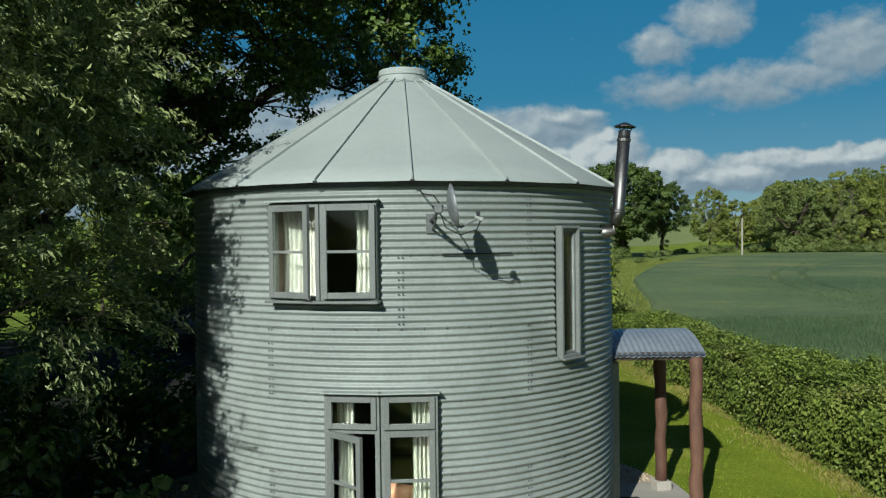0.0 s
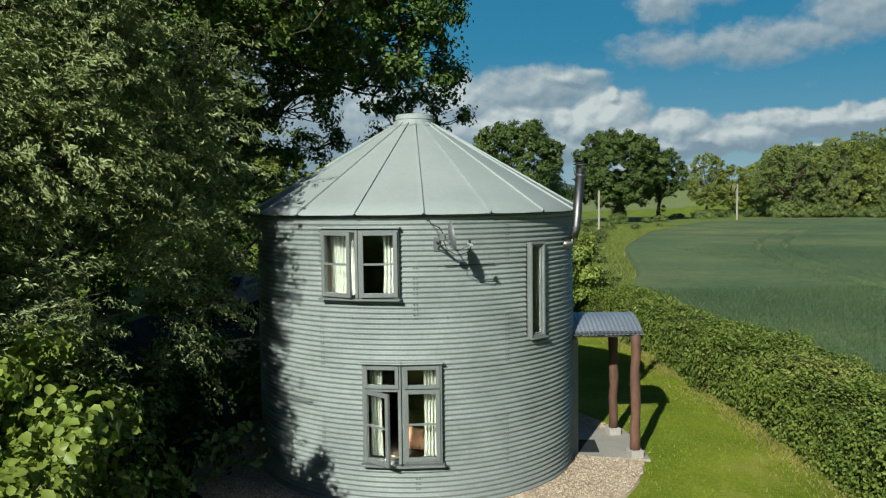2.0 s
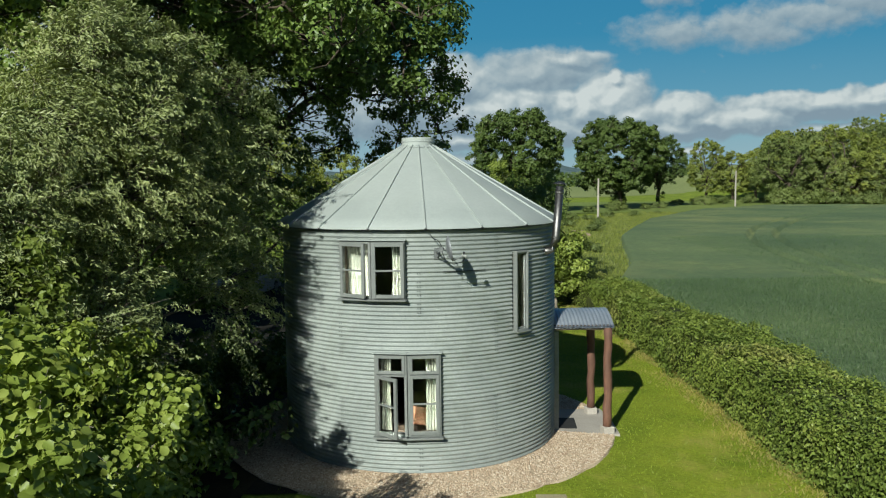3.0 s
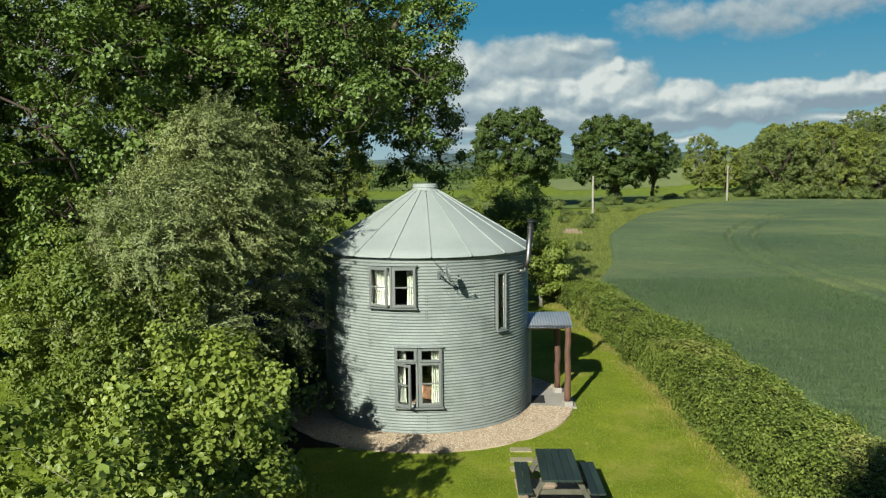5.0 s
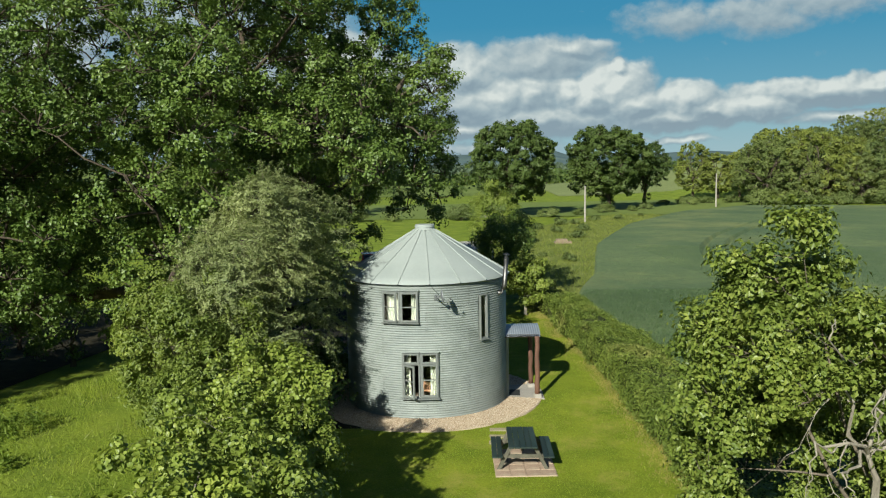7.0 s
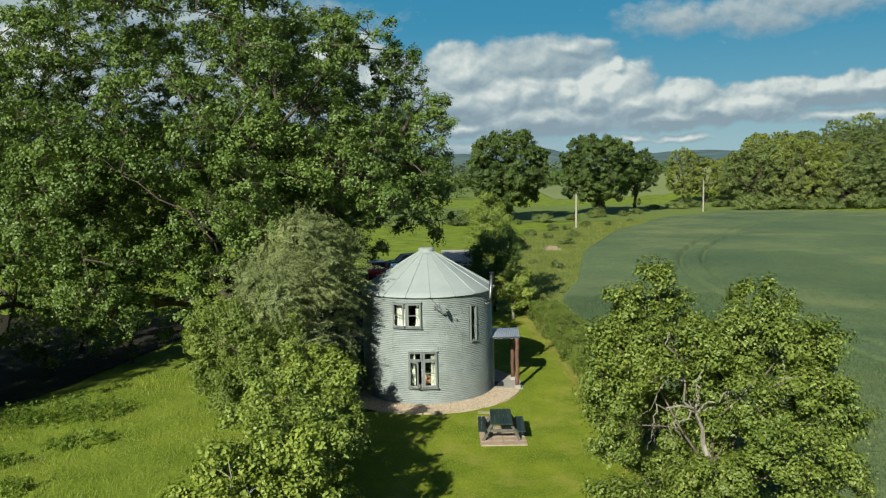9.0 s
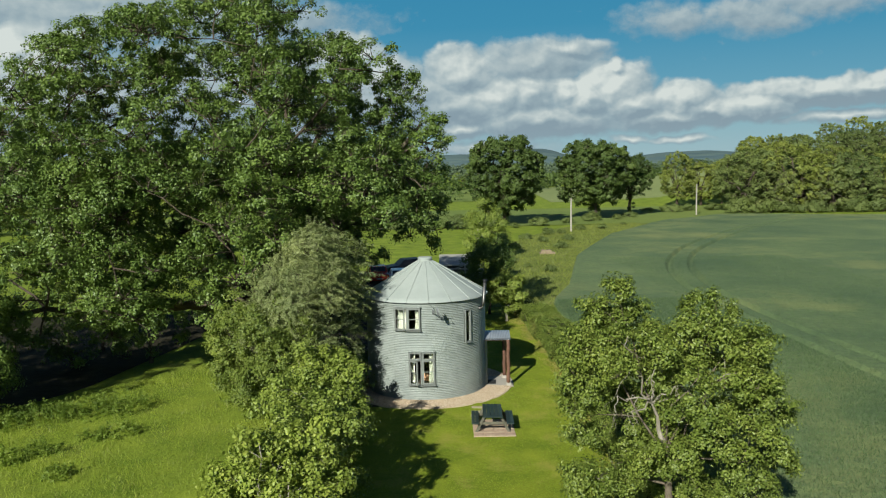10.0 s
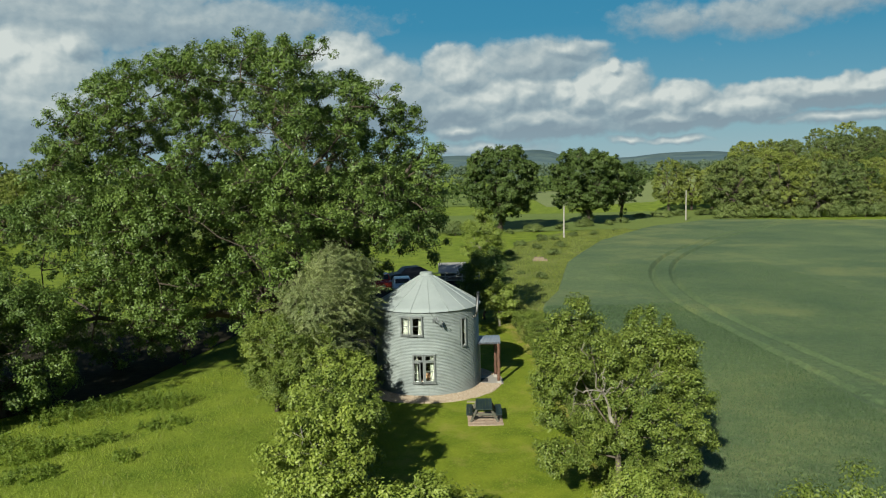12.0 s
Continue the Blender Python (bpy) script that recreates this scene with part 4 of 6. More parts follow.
for k in range(18):
    p0 = 3.9 + 20 * k
    bm = bmesh.new()
    vs_top, rows = [], 9
    cols = 8
    grid = []
    for j in range(rows):
        w = j / (rows - 1)
        r = RE + (RC - RE) * w
        z = ZE + (ZC - ZE) * w
        line = []
        for i in range(cols + 1):
            u = i / cols
            p = p0 + 20 * u
            sag = 0.006 * math.sin(math.pi * u) * (1 - w)
            flat_r = r
            line.append(bm.verts.new(polar(p, flat_r, z - sag + 0.004 * noise.noise((k, u * 3, w * 6)))))
        grid.append(line)
    for j in range(rows - 1):
        for i in range(cols):
            bm.faces.new((grid[j][i], grid[j][i + 1], grid[j + 1][i + 1], grid[j + 1][i]))
    low = [bm.verts.new(v.co + Vector((0, 0, -0.014))) for v in grid[0]]
    for i in range(cols):
        bm.faces.new((low[i], low[i + 1], grid[0][i + 1], grid[0][i]))
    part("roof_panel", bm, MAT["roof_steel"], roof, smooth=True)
    # raised edge
    bm = bmesh.new()
    a0, a1 = Vector(polar(p0, RE, ZE + 0.012)), Vector(polar(p0, RC, ZC + 0.012))
    side = Vector(polar(p0 + 90, 1, 0))
    upv = (a1 - a0).cross(side).normalized()
    if upv.z < 0:
        upv = -upv
    q = []
    for a in (a0, a1):
        q.append([bm.verts.new(a + side * s + upv * h) for s, h in ((-0.007, -0.02), (-0.005, 0.017), (0.005, 0.017), (0.007, -0.02))])
    for i in range(4):
        bm.faces.new((q[0][i], q[0][(i + 1) % 4], q[1][(i + 1) % 4], q[1][i]))
    bm.faces.new(q[0])
    bm.faces.new(list(reversed(q[1])))
    part("roof_rib", bm, MAT["roof_steel"], roof)
    # black box stands in for the dark gap at the rib's lower end
    part("rib_notch", add_box(bmesh.new(), polar(p0, RE - 0.010, ZE - 0.012), (0.05, 0.05, 0.03), Matrix.Rotation(radians(p0), 3, "Z"), 0.01), MAT["black_metal"], roof)
# flaps under the cap, the cap collar and its lid
cap = part("roof_cap", lathe([(0.37, 5.87), (0.335, 5.885), (0.332, 5.955), (0.345, 5.963), (0.345, 5.978), (0.332, 5.986), (0.332, 6.035), (0.318, 6.05), (0.05, 6.06)], 40),
           MAT["roof_steel"], roof, "round galvanised roof cap")
for k in range(18):
    p = 3.9 + 20 * k + 10
    m = Matrix.Rotation(radians(p), 3, "Z") @ Matrix.Rotation(radians(32), 3, "X")
    part("cap_flap", add_box(bmesh.new(), polar(p, 0.385, 5.862), (0.10, 0.07, 0.008), m), MAT["roof_steel"], cap)
bm = arc_box(bmesh.new(), 0, 360, 2.71, 2.80, EAVE - 0.06, EAVE - 0.012, 72)
part("eave_ring", bm, MAT["seam_steel"], roof)


# ---- windows ----
def leaf_frame(w, h, bar, depth, rails=()):
    """A frame of four bars with cross rails, round the middle of its face; x across, z up, front at -y."""
    bm = bmesh.new()
    add_box(bm, (-w / 2 + bar / 2, 0, 0), (bar, depth, h), None, 0.004)
    add_box(bm, (w / 2 - bar / 2, 0, 0), (bar, depth, h), None, 0.004)
    for z in (-h / 2 + bar / 2, h / 2 - bar / 2):
        add_box(bm, (0, 0, z), (w - 2 * bar + 0.002, depth * 0.98, bar), None, 0.004)
    for z, b in rails:
        add_box(bm, (0, 0, z), (w - 2 * bar + 0.002, depth * 0.8, b), None, 0.003)
    return bm


def pane_part(parent, w, h, at):
    ob = part("pane", box((0, 0, 0), (w, 0.006, h), None, 0), MAT["glass"], parent, at=at)
    ob.visible_shadow = False
    return ob


def facing(phi, r, z):
    """The pose of a flat thing on the wall at a bearing, front outwards."""
    return Matrix.Translation(polar(phi, r, z)) @ Matrix.Rotation(radians(phi), 4, "Z")


def casement(parent, w, h, at, rails, bar=0.062):
    root_part = part("casement", leaf_frame(w, h, bar, 0.045, rails), MAT["frame_grey"], parent, at=at)
    pane_part(root_part, w - 2 * bar + 0.01, h - 2 * bar + 0.01, pose(0, 0.004, 0))
    return root_part


def curtain(parent, w, h, at, folds=7, seed=0):
    r = random.Random(seed)
    vs, fs = [], []
    n = folds * 6
    for j in range(9):
        v = j / 8
        for i in range(n + 1):
            u = i / n
            gather = 1 - 0.18 * math.sin(math.pi * v) * (0.6 + 0.4 * r.random())
            vs.append(((u - 0.5) * w * gather, 0.028 * math.sin(u * folds * 2 * math.pi) + 0.01 * math.sin(v * 5 + u * 9), (v - 0.5) * h))
    for j in range(8):
        for i in range(n):
            fs.append((j * (n + 1) + i, j * (n + 1) + i + 1, (j + 1) * (n + 1) + i + 1, (j + 1) * (n + 1) + i))
    return put("curtain", mesh_from("curtain", vs, fs, True), MAT["curtain"], parent, "gathered cream cotton curtain", at)


def hinge_pose(phi, r, z, w, swing):
    """A leaf hung on its left edge and swung outwards by that many degrees; negative hangs it on the right."""
    side = -1 if swing >= 0 else 1
    return facing(phi, r, z) @ pose(side * w / 2, 0, 0, 0, 0, -swing) @ pose(-side * w / 2, -0.0, 0)


# upper window: two leaves, both a little ajar at the middle
win_up = part("window", bmesh.new(), MAT["frame_grey"], house, "grey upper window with two leaves ajar")
bm = bmesh.new()
for dphi in (-6.1, 6.1):
    f = facing(-15.6 + dphi, 2.775, 3.655)
    tmp = leaf_frame(0.595, 1.0, 0.045, 0.12)
    tmp.transform(f)
    me = bpy.data.meshes.new("t")
    tmp.to_mesh(me)
    bm.from_mesh(me)
    tmp.free()
part("window_frame", bm, MAT["frame_grey"], win_up)
casement(win_up, 0.545, 0.95, hinge_pose(-21.9, 2.845, 3.655, 0.545, 12), [(0.0, 0.03)])
casement(win_up, 0.55, 0.95, hinge_pose(-9.3, 2.845, 3.655, 0.55, -7), [(0.0, 0.03)])
bm = bmesh.new()
for dphi in (-6.1, 6.1):
    add_box(bm, polar(-15.6 + dphi, 2.83, 3.14), (0.64, 0.15, 0.03), Matrix.Rotation(radians(-15.6 + dphi), 3, "Z"), 0.006)
part("sill", bm, MAT["frame_grey"], win_up)
bm = bmesh.new()
for dphi in (-6.1, 6.1):
    add_box(bm, polar(-15.6 + dphi, 2.82, 4.175), (0.64, 0.13, 0.018), Matrix.Rotation(radians(-15.6 + dphi), 3, "Z"), 0.004)
part("head_flashing", bm, MAT["roof_steel"], win_up, "thin galvanised strip over the window")
curtain(win_up, 0.60, 0.98, facing(-22.6, 2.56, 3.66), 9, 1)
curtain(win_up, 0.30, 0.98, facing(-6.2, 2.56, 3.66), 5, 2)

# lower window: two fixed lights above, two leaves below, one swung open
win_low = part("window", bmesh.new(), MAT["frame_grey"], house, "grey lower window with one leaf swung open")
bm = bmesh.new()
for dphi in (-6.0, 6.0):
    f = facing(-3.3 + dphi, 2.765, 1.465)
    tmp = leaf_frame(0.58, 1.46, 0.05, 0.12, [(0.36, 0.06)])
    tmp.transform(f)
    me = bpy.data.meshes.new("t")
    tmp.to_mesh(me)
    bm.from_mesh(me)
    tmp.free()
part("window_frame", bm, MAT["frame_grey"], win_low)
for dphi in (-6.0, 6.0):
    top_light = part("top_light", leaf_frame(0.52, 0.33, 0.055, 0.045), MAT["frame_grey"], win_low, at=facing(-3.3 + dphi, 2.825, 2.01))
    pane_part(top_light, 0.42, 0.24, pose(0, 0.004, 0))
casement(win_low, 0.50, 1.06, hinge_pose(-9.3, 2.83, 1.30, 0.50, 33), [(0.02, 0.03)])
casement(win_low, 0.52, 1.06, facing(2.7, 2.825, 1.30), [(0.02, 0.03)])
bm = bmesh.new()
for dphi in (-6.0, 6.0):
    add_box(bm, polar(-3.3 + dphi, 2.83, 0.715), (0.64, 0.16, 0.035), Matrix.Rotation(radians(-3.3 + dphi), 3, "Z"), 0.006)
part("sill", bm, MAT["frame_grey"], win_low)
bm = bmesh.new()
for dphi in (-6.0, 6.0):
    add_box(bm, polar(-3.3 + dphi, 2.82, 2.215), (0.62, 0.13, 0.016), Matrix.Rotation(radians(-3.3 + dphi), 3, "Z"), 0.004)
part("head_flashing", bm, MAT["roof_steel"], win_low)
curtain(win_low, 0.20, 1.42, facing(-12.5, 2.55, 1.47), 4, 3)
curtain(win_low, 0.26, 1.42, facing(6.0, 2.55, 1.47), 5, 4)

# tall slit window
slit = part("window", bmesh.new(), MAT["frame_grey"], house, "tall narrow grey slit window")
part("window_frame", leaf_frame(0.335, 1.46, 0.034, 0.09), MAT["frame_grey"], slit, at=facing(43, 2.775, 3.17))
inner = part("casement", leaf_frame(0.27, 1.39, 0.028, 0.04), MAT["frame_grey"], slit, at=facing(43, 2.755, 3.17))
pane_part(inner, 0.22, 1.34, pose(0, 0, 0))
part("reveal", box((-0.10, 0.06, 0), (0.03, 0.10, 1.36), None, 0.003), MAT["frame_pale"], slit, "pale window reveal", at=facing(43, 2.70, 3.17))
part("sill", add_box(bmesh.new(), polar(43, 2.825, 2.43), (0.36, 0.08, 0.022), Matrix.Rotation(radians(43), 3, "Z"), 0.004), MAT["frame_grey"], slit)

# entrance: boxed surround, door with handle
door = part("door", box((0, 0, 0), (0.86, 0.05, 1.98), None, 0.006), MAT["frame_grey"], house, "grey boarded entrance door", at=facing(92, 2.70, 1.06))
part("door_handle", add_tube(bmesh.new(), [(-0.33, -0.03, 0), (-0.33, -0.08, 0), (-0.22, -0.08, 0)], [0.011, 0.011, 0.009], 8), MAT["flue"], door)
bm = bmesh.new()
for s in (-0.5, 0.5):
    add_box(bm, (s, -0.04, 0.0), (0.14, 0.11, 2.06), None, 0.006)
add_box(bm, (0, -0.04, 1.03), (0.86, 0.11, 0.12), None, 0.006)
part("door_surround", bm, MAT["wall_steel"], house, "flat grey box frame round the entrance", at=facing(93, 2.70, 1.07))


# ---- flue, dish, porch ----
flue = thing("flue_pipe", "shiny stainless stove flue with a black cowl on the wall", "flue", (2.55, -1.28, 3.86))
flue.matrix_basis = pose(2.55, -1.28, 3.86, 0, 5.0, 0)
part("pipe", add_tube(bmesh.new(), [(0.03, 0, 0.06), (0.06, 0, 0.2), (0.06, 0, 1.13)], [0.075, 0.075, 0.075], 20), MAT["flue"], flue, smooth=True)
for z in (0.22, 1.08):
    part("collar", lathe([(0.078, z - 0.02), (0.084, z - 0.014), (0.084, z + 0.014), (0.078, z + 0.02)], 20), MAT["flue"], flue, at=pose(0.06, 0, 0))
part("elbow", add_tube(bmesh.new(), [(-0.22, 0.06, -0.06), (-0.08, 0.02, -0.05), (0.0, 0, 0.0), (0.05, 0, 0.1)], [0.078] * 4, 18), MAT["flue"], flue, smooth=True)
part("wall_plate", add_tube(bmesh.new(), [(-0.16, 0.05, -0.06), (-0.12, 0.04, -0.06)], [0.13, 0.13], 20), MAT["black_metal"], flue, "black wall plate")
cowl = part("cowl", lathe([(0.072, 1.12), (0.072, 1.19), (0.06, 1.20)], 18), MAT["black_metal"], flue, "black rain cowl", at=pose(0.06, 0, 0))
part("cowl_hat", lathe([(0.13, 1.235), (0.128, 1.245), (0.03, 1.29), (0.01, 1.295)], 20), MAT["black_metal"], cowl)
for a in range(3):
    w = a * 2.094
    part("cowl_leg", add_tube(bmesh.new(), [(0.068 * math.cos(w), 0.068 * math.sin(w), 1.18), (0.09 * math.cos(w), 0.09 * math.sin(w), 1.24)], [0.006] * 2, 5), MAT["black_metal"], cowl)

dish = thing("satellite_dish", "small grey satellite dish on a bracket high on the steel wall", "satellite dish", (0.57, -3.37, 4.06))
bowl = lathe([(0.01, 0.055), (0.07, 0.05), (0.14, 0.034), (0.21, 0.0), (0.214, 0.003), (0.14, 0.042), (0.07, 0.06), (0.01, 0.066)], 32)
bowl.transform(Matrix.Diagonal((1.02, 0.92, -1.0, 1)))
bmesh.ops.reverse_faces(bowl, faces=bowl.faces)
part("bowl", bowl, MAT["dish_grey"], dish, at=Matrix.Translation((0.03, -0.04, 0.02)) @ Vector((0.98, 0.12, 0.16)).to_track_quat("Z", "X").to_matrix().to_4x4(), smooth=True)
part("arm", add_tube(bmesh.new(), [(-0.02, -0.04, -0.12), (0.09, -0.06, -0.18), (0.25, -0.10, -0.10)], [0.010] * 3, 8), MAT["seam_steel"], dish)
part("receiver_head", add_tube(bmesh.new(), [(0.22, -0.10, -0.08), (0.29, -0.115, -0.115)], [0.018, 0.022], 10), MAT["frame_pale"], dish, "pale receiver head")
part("receiver_clip", box((0.25, -0.10, -0.06), (0.035, 0.04, 0.05), None, 0.006), MAT["black_metal"], dish)
part("bracket", add_tube(bmesh.new(), [(-0.20, 0.66, -0.10), (-0.15, 0.20, -0.07), (-0.12, -0.03, 0.0), (0.0, -0.03, 0.0)], [0.018, 0.018, 0.016, 0.014], 10), MAT["seam_steel"], dish)
part("brace", add_tube(bmesh.new(), [(-0.18, 0.65, -0.20), (-0.14, 0.24, -0.09)], [0.011, 0.011], 8), MAT["seam_steel"], dish)
part("clamp", box((-0.12, -0.03, 0), (0.08, 0.07, 0.09), None, 0.008), MAT["seam_steel"], dish)
part("clamp_bolt", add_tube(bmesh.new(), [(-0.18, -0.03, 0.02), (-0.07, -0.03, 0.02)], [0.010, 0.010], 6), MAT["black_metal"], dish)
part("wall_foot", box((-0.20, 0.635, -0.13), (0.09, 0.02, 0.20), Matrix.Rotation(radians(7), 3, "Z"), 0.004), MAT["seam_steel"], dish)
part("cable", add_tube(bmesh.new(), [(-0.12, -0.03, -0.04), (-0.11, 0.02, 0.05), (-0.16, 0.14, 0.13), (-0.26, 0.40, 0.16), (-0.30, 0.60, 0.20)], [0.007] * 5, 6), MAT["black_metal"], dish)
part("cable", add_tube(bmesh.new(), [(-0.10, -0.03, -0.05), (-0.05, 0.02, -0.18), (0.09, 0.02, -0.25), (0.24, -0.05, -0.2), (0.27, -0.10, -0.12)], [0.006] * 5, 6), MAT["black_metal"], dish)
wire = thing("wall_cable", "thin dark cable clipped along a steel sheet joint", "cable", (0.6, -2.7, 3.6))
bm = bmesh.new()
add_tube(bm, [Vector(polar(10 + 2 * k, R + 0.028, 3.615)) - Vector((0.6, -2.7, 3.6)) for k in range(9)], [0.007] * 9, 6)
part("cable_run", bm, MAT["black_metal"], wire)

porch = thing("porch", "small porch with a curved corrugated roof on two log posts", "porch", (2.75, 0, 0))
CX, CY0, CY1, CZ = 1.14, -0.70, 0.95, 2.22
vs, fs = [], []
nu, nv = 100, 14
for j in range(nv + 1):
    w = j / nv
    y = CY0 + (CY1 - CY0) * w
    z0 = CZ + 0.25 * (1 - abs(2 * w - 1) ** 1.8)
    for i in range(nu + 1):
        u = i / nu
        x = -0.16 + (CX + 0.16) * u
        ripple = 0.008 * math.cos(u * (CX + 0.16) / 0.076 * 2 * math.pi)
        vs.append((x, y, z0 + ripple))
o = len(vs)
vs += [(x, y, z - 0.008) for x, y, z in vs]
for j in range(nv):
    for i in range(nu):
        a, b, c, d = j * (nu + 1) + i, j * (nu + 1) + i + 1, (j + 1) * (nu + 1) + i + 1, (j + 1) * (nu + 1) + i
        fs += [(a, b, c, d), (o + d, o + c, o + b, o + a)]
for j in range(nv):
    for i in (0, nu):
        a, d = j * (nu + 1) + i, (j + 1) * (nu + 1) + i
        fs.append((a, d, o + d, o + a))
for i in range(nu):
    for j in (0, nv):
        a, b = j * (nu + 1) + i, j * (nu + 1) + i + 1
        fs.append((a, b, o + b, o + a))
put("canopy", mesh_from("canopy", vs, fs, True), MAT["canopy"], porch, "curved blue-grey corrugated canopy")
for y in (CY0 + 0.10, CY1 - 0.12):
    part("canopy_beam", box((0.48, y, CZ - 0.01), (1.22, 0.08, 0.10), None, 0.008), MAT["bark"], porch, "dark timber beam")
for n_, (px, py) in enumerate(((1.03, -0.60), (0.94, 0.72))):
    bm = bmesh.new()
    r = random.Random(n_ + 4)
    k0 = 10
    pts = [(px + r.uniform(-0.012, 0.012), py + r.uniform(-0.012, 0.012), 0.16 + (2.04 - 0.0) * k / k0) for k in range(k0 + 1)]
    vs, fs = tube_data(pts, [0.085 * r.uniform(0.92, 1.08) for _ in pts], 14)
    put("post", mesh_from("post", vs, fs, True), MAT["log"], porch, "knotty red-brown peeled log post")
    part("post_foot", box((px, py, 0.10), (0.23, 0.23, 0.16), Matrix.Rotation(0.2, 3, "Z"), 0.012), MAT["concrete"], porch, "small concrete post foot")

slab = put("porch_slab", bpy.data.meshes.new("porch_slab"), MAT["concrete"])
bm = bmesh.new()
prof = [(2.72, -0.45), (3.2, -0.62), (4.0, -0.78), (4.03, 0.2), (3.95, 1.02), (2.6, 0.98)]
lo = [bm.verts.new((x, y, 0.0)) for x, y in prof]
hi = [bm.verts.new((x, y, 0.052)) for x, y in prof]
bm.faces.new(hi)
for k in range(6):
    bm.faces.new((lo[k], lo[(k + 1) % 6], hi[(k + 1) % 6], hi[k]))
bm.to_mesh(slab.data)
bm.free()
tagged(slab, "pale concrete porch slab beside the gravel", "slab", kind="structure")
mat_thing = thing("door_mat", "black rubber door mat on the porch slab", "door mat", (3.02, -0.02, 0.052), -4)
part("mat", box((0, 0, 0.008), (0.42, 0.70, 0.016), None, 0.005), MAT["tyre"], mat_thing)


# ---- picnic table on its paving, stepping slabs ----
table = thing("picnic_table", "dark green painted timber picnic table with two benches", "picnic table", (2.66, -6.48, 0.03), -2.0)
for k in range(5):
    part("top_board", box((-0.302 + 0.151 * k, 0, 0.665), (0.143, 1.66, 0.04), None, 0.006), MAT["green_timber"], table)
for s in (-1, 1):
    for k in range(2):
        part("bench_board", box((s * (0.60 + 0.142 * k), 0, 0.40), (0.134, 1.60, 0.04), None, 0.006), MAT["green_timber"], table)
    part("bench_cleat", box((s * 0.67, 0, 0.372), (0.26, 0.06, 0.03), None, 0.004), MAT["bare_timber"], table)
for y in (-0.58, 0.58):
    for s in (-1, 1):
        m = Matrix.Rotation(s * radians(27), 3, "Y")
        part("leg", box((s * 0.47, y, 0.32), (0.10, 0.045, 0.74), m.inverted(), 0.005), MAT["bare_timber"], table, "weathered slanted leg")
    part("bench_bearer", box((0, y + 0.045, 0.345), (1.46, 0.045, 0.10), None, 0.005), MAT["bare_timber"], table)
    part("top_bearer", box((0, y + 0.045, 0.615), (0.70, 0.045, 0.07), None, 0.005), MAT["bare_timber"], table)
part("middle_brace", box((0, 0, 0.52), (0.07, 1.1, 0.045), Matrix.Rotation(radians(0), 3, "X"), 0.004), MAT["bare_timber"], table)

pad = thing("paving_pad", "small pad of red-brown paving slabs under the picnic table", "paving", (2.70, -6.53, 0.0), 0, kind="structure")
part("bed", box((0, 0, 0.008), (1.60, 2.0, 0.022), None, 0.004), MAT["gravel"], pad)
slab_me = None
for i in range(4):
    for j in range(5):
        if slab_me is None:
            bmx = box((0, 0, 0), (0.385, 0.385, 0.03), None, 0.006)
            slab_me = bpy.data.meshes.new("slab")
            bmx.to_mesh(slab_me)
            bmx.free()
        put("slab", slab_me, MAT["brick_pad"], pad, at=pose(-0.593 + 0.395 * i, -0.79 + 0.395 * j, 0.022 + 0.003 * ((i * 3 + j) % 3), 0, 0, ((i * 7 + j * 5) % 5 - 2) * 0.5))
for k, (x, y, w) in enumerate(((2.20, -3.82, 0.50), (2.16, -4.44, 0.50), (2.12, -4.95, 0.50))):
    st = thing("stepping_slab", "pale square stepping slab set in the lawn", "paving slab", (x, y, 0.0), -2 + k, "stepping slabs")
    part("slab", box((0, 0, 0.014), (w, 0.27, 0.03), None, 0.006), MAT["sand_slab"], st)


# ---- trees and shrubs ----
# the high dome, the near boughs in front of it, the wing over the yard, the wing over the meadow, the inside
oak_lobes = ellipsoid_lobes((-1.3, 0.5, 9.4), (12.6, 10.3, 10.2), 230, 1.05, 3, lowest=-0.10, inside=0.92, uneven=0.11, squash=0.9)
# the dome's near side is open, and shows the limbs inside
oak_lobes = [q for k, q in enumerate(oak_lobes) if not (q[1] < 1.0 and 11.0 < q[2] < 17.0 and k % 6 < 1)]
oak_lobes += ellipsoid_lobes((0.7, -5.2, 6.6), (9.5, 5.4, 5.4), 130, 1.0, 8, lowest=-0.80, inside=0.90, uneven=0.12, squash=0.9)
oak_lobes += ellipsoid_lobes((6.6, 1.2, 6.9), (4.9, 6.5, 5.0), 58, 0.95, 12, lowest=-0.7, inside=0.90, uneven=0.12, squash=0.9)
oak_lobes += ellipsoid_lobes((-9.2, -2.8, 6.0), (7.0, 6.2, 5.2), 84, 0.95, 14, lowest=-0.85, inside=0.90, uneven=0.12, squash=0.9)
oak_lobes += ellipsoid_lobes((-1.5, 1.0, 9.0), (11.0, 8.5, 8.4), 90, 1.2, 15, lowest=-0.3, inside=0.88)
oak_lobes += ellipsoid_lobes((-1.0, 1.0, 7.4), (9.5, 6.5, 5.0), 40, 1.5, 16, lowest=-0.7, inside=0.8)
# hollows cut along the view through the upper crown, baring limbs and sky: place, radius
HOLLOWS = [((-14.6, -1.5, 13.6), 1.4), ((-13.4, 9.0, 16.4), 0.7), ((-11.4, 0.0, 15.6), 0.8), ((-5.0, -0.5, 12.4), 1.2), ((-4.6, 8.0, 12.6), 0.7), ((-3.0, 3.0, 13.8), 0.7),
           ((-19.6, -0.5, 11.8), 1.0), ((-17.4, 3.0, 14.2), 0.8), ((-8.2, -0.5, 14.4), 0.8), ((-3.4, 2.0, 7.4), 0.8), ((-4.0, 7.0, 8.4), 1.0)]


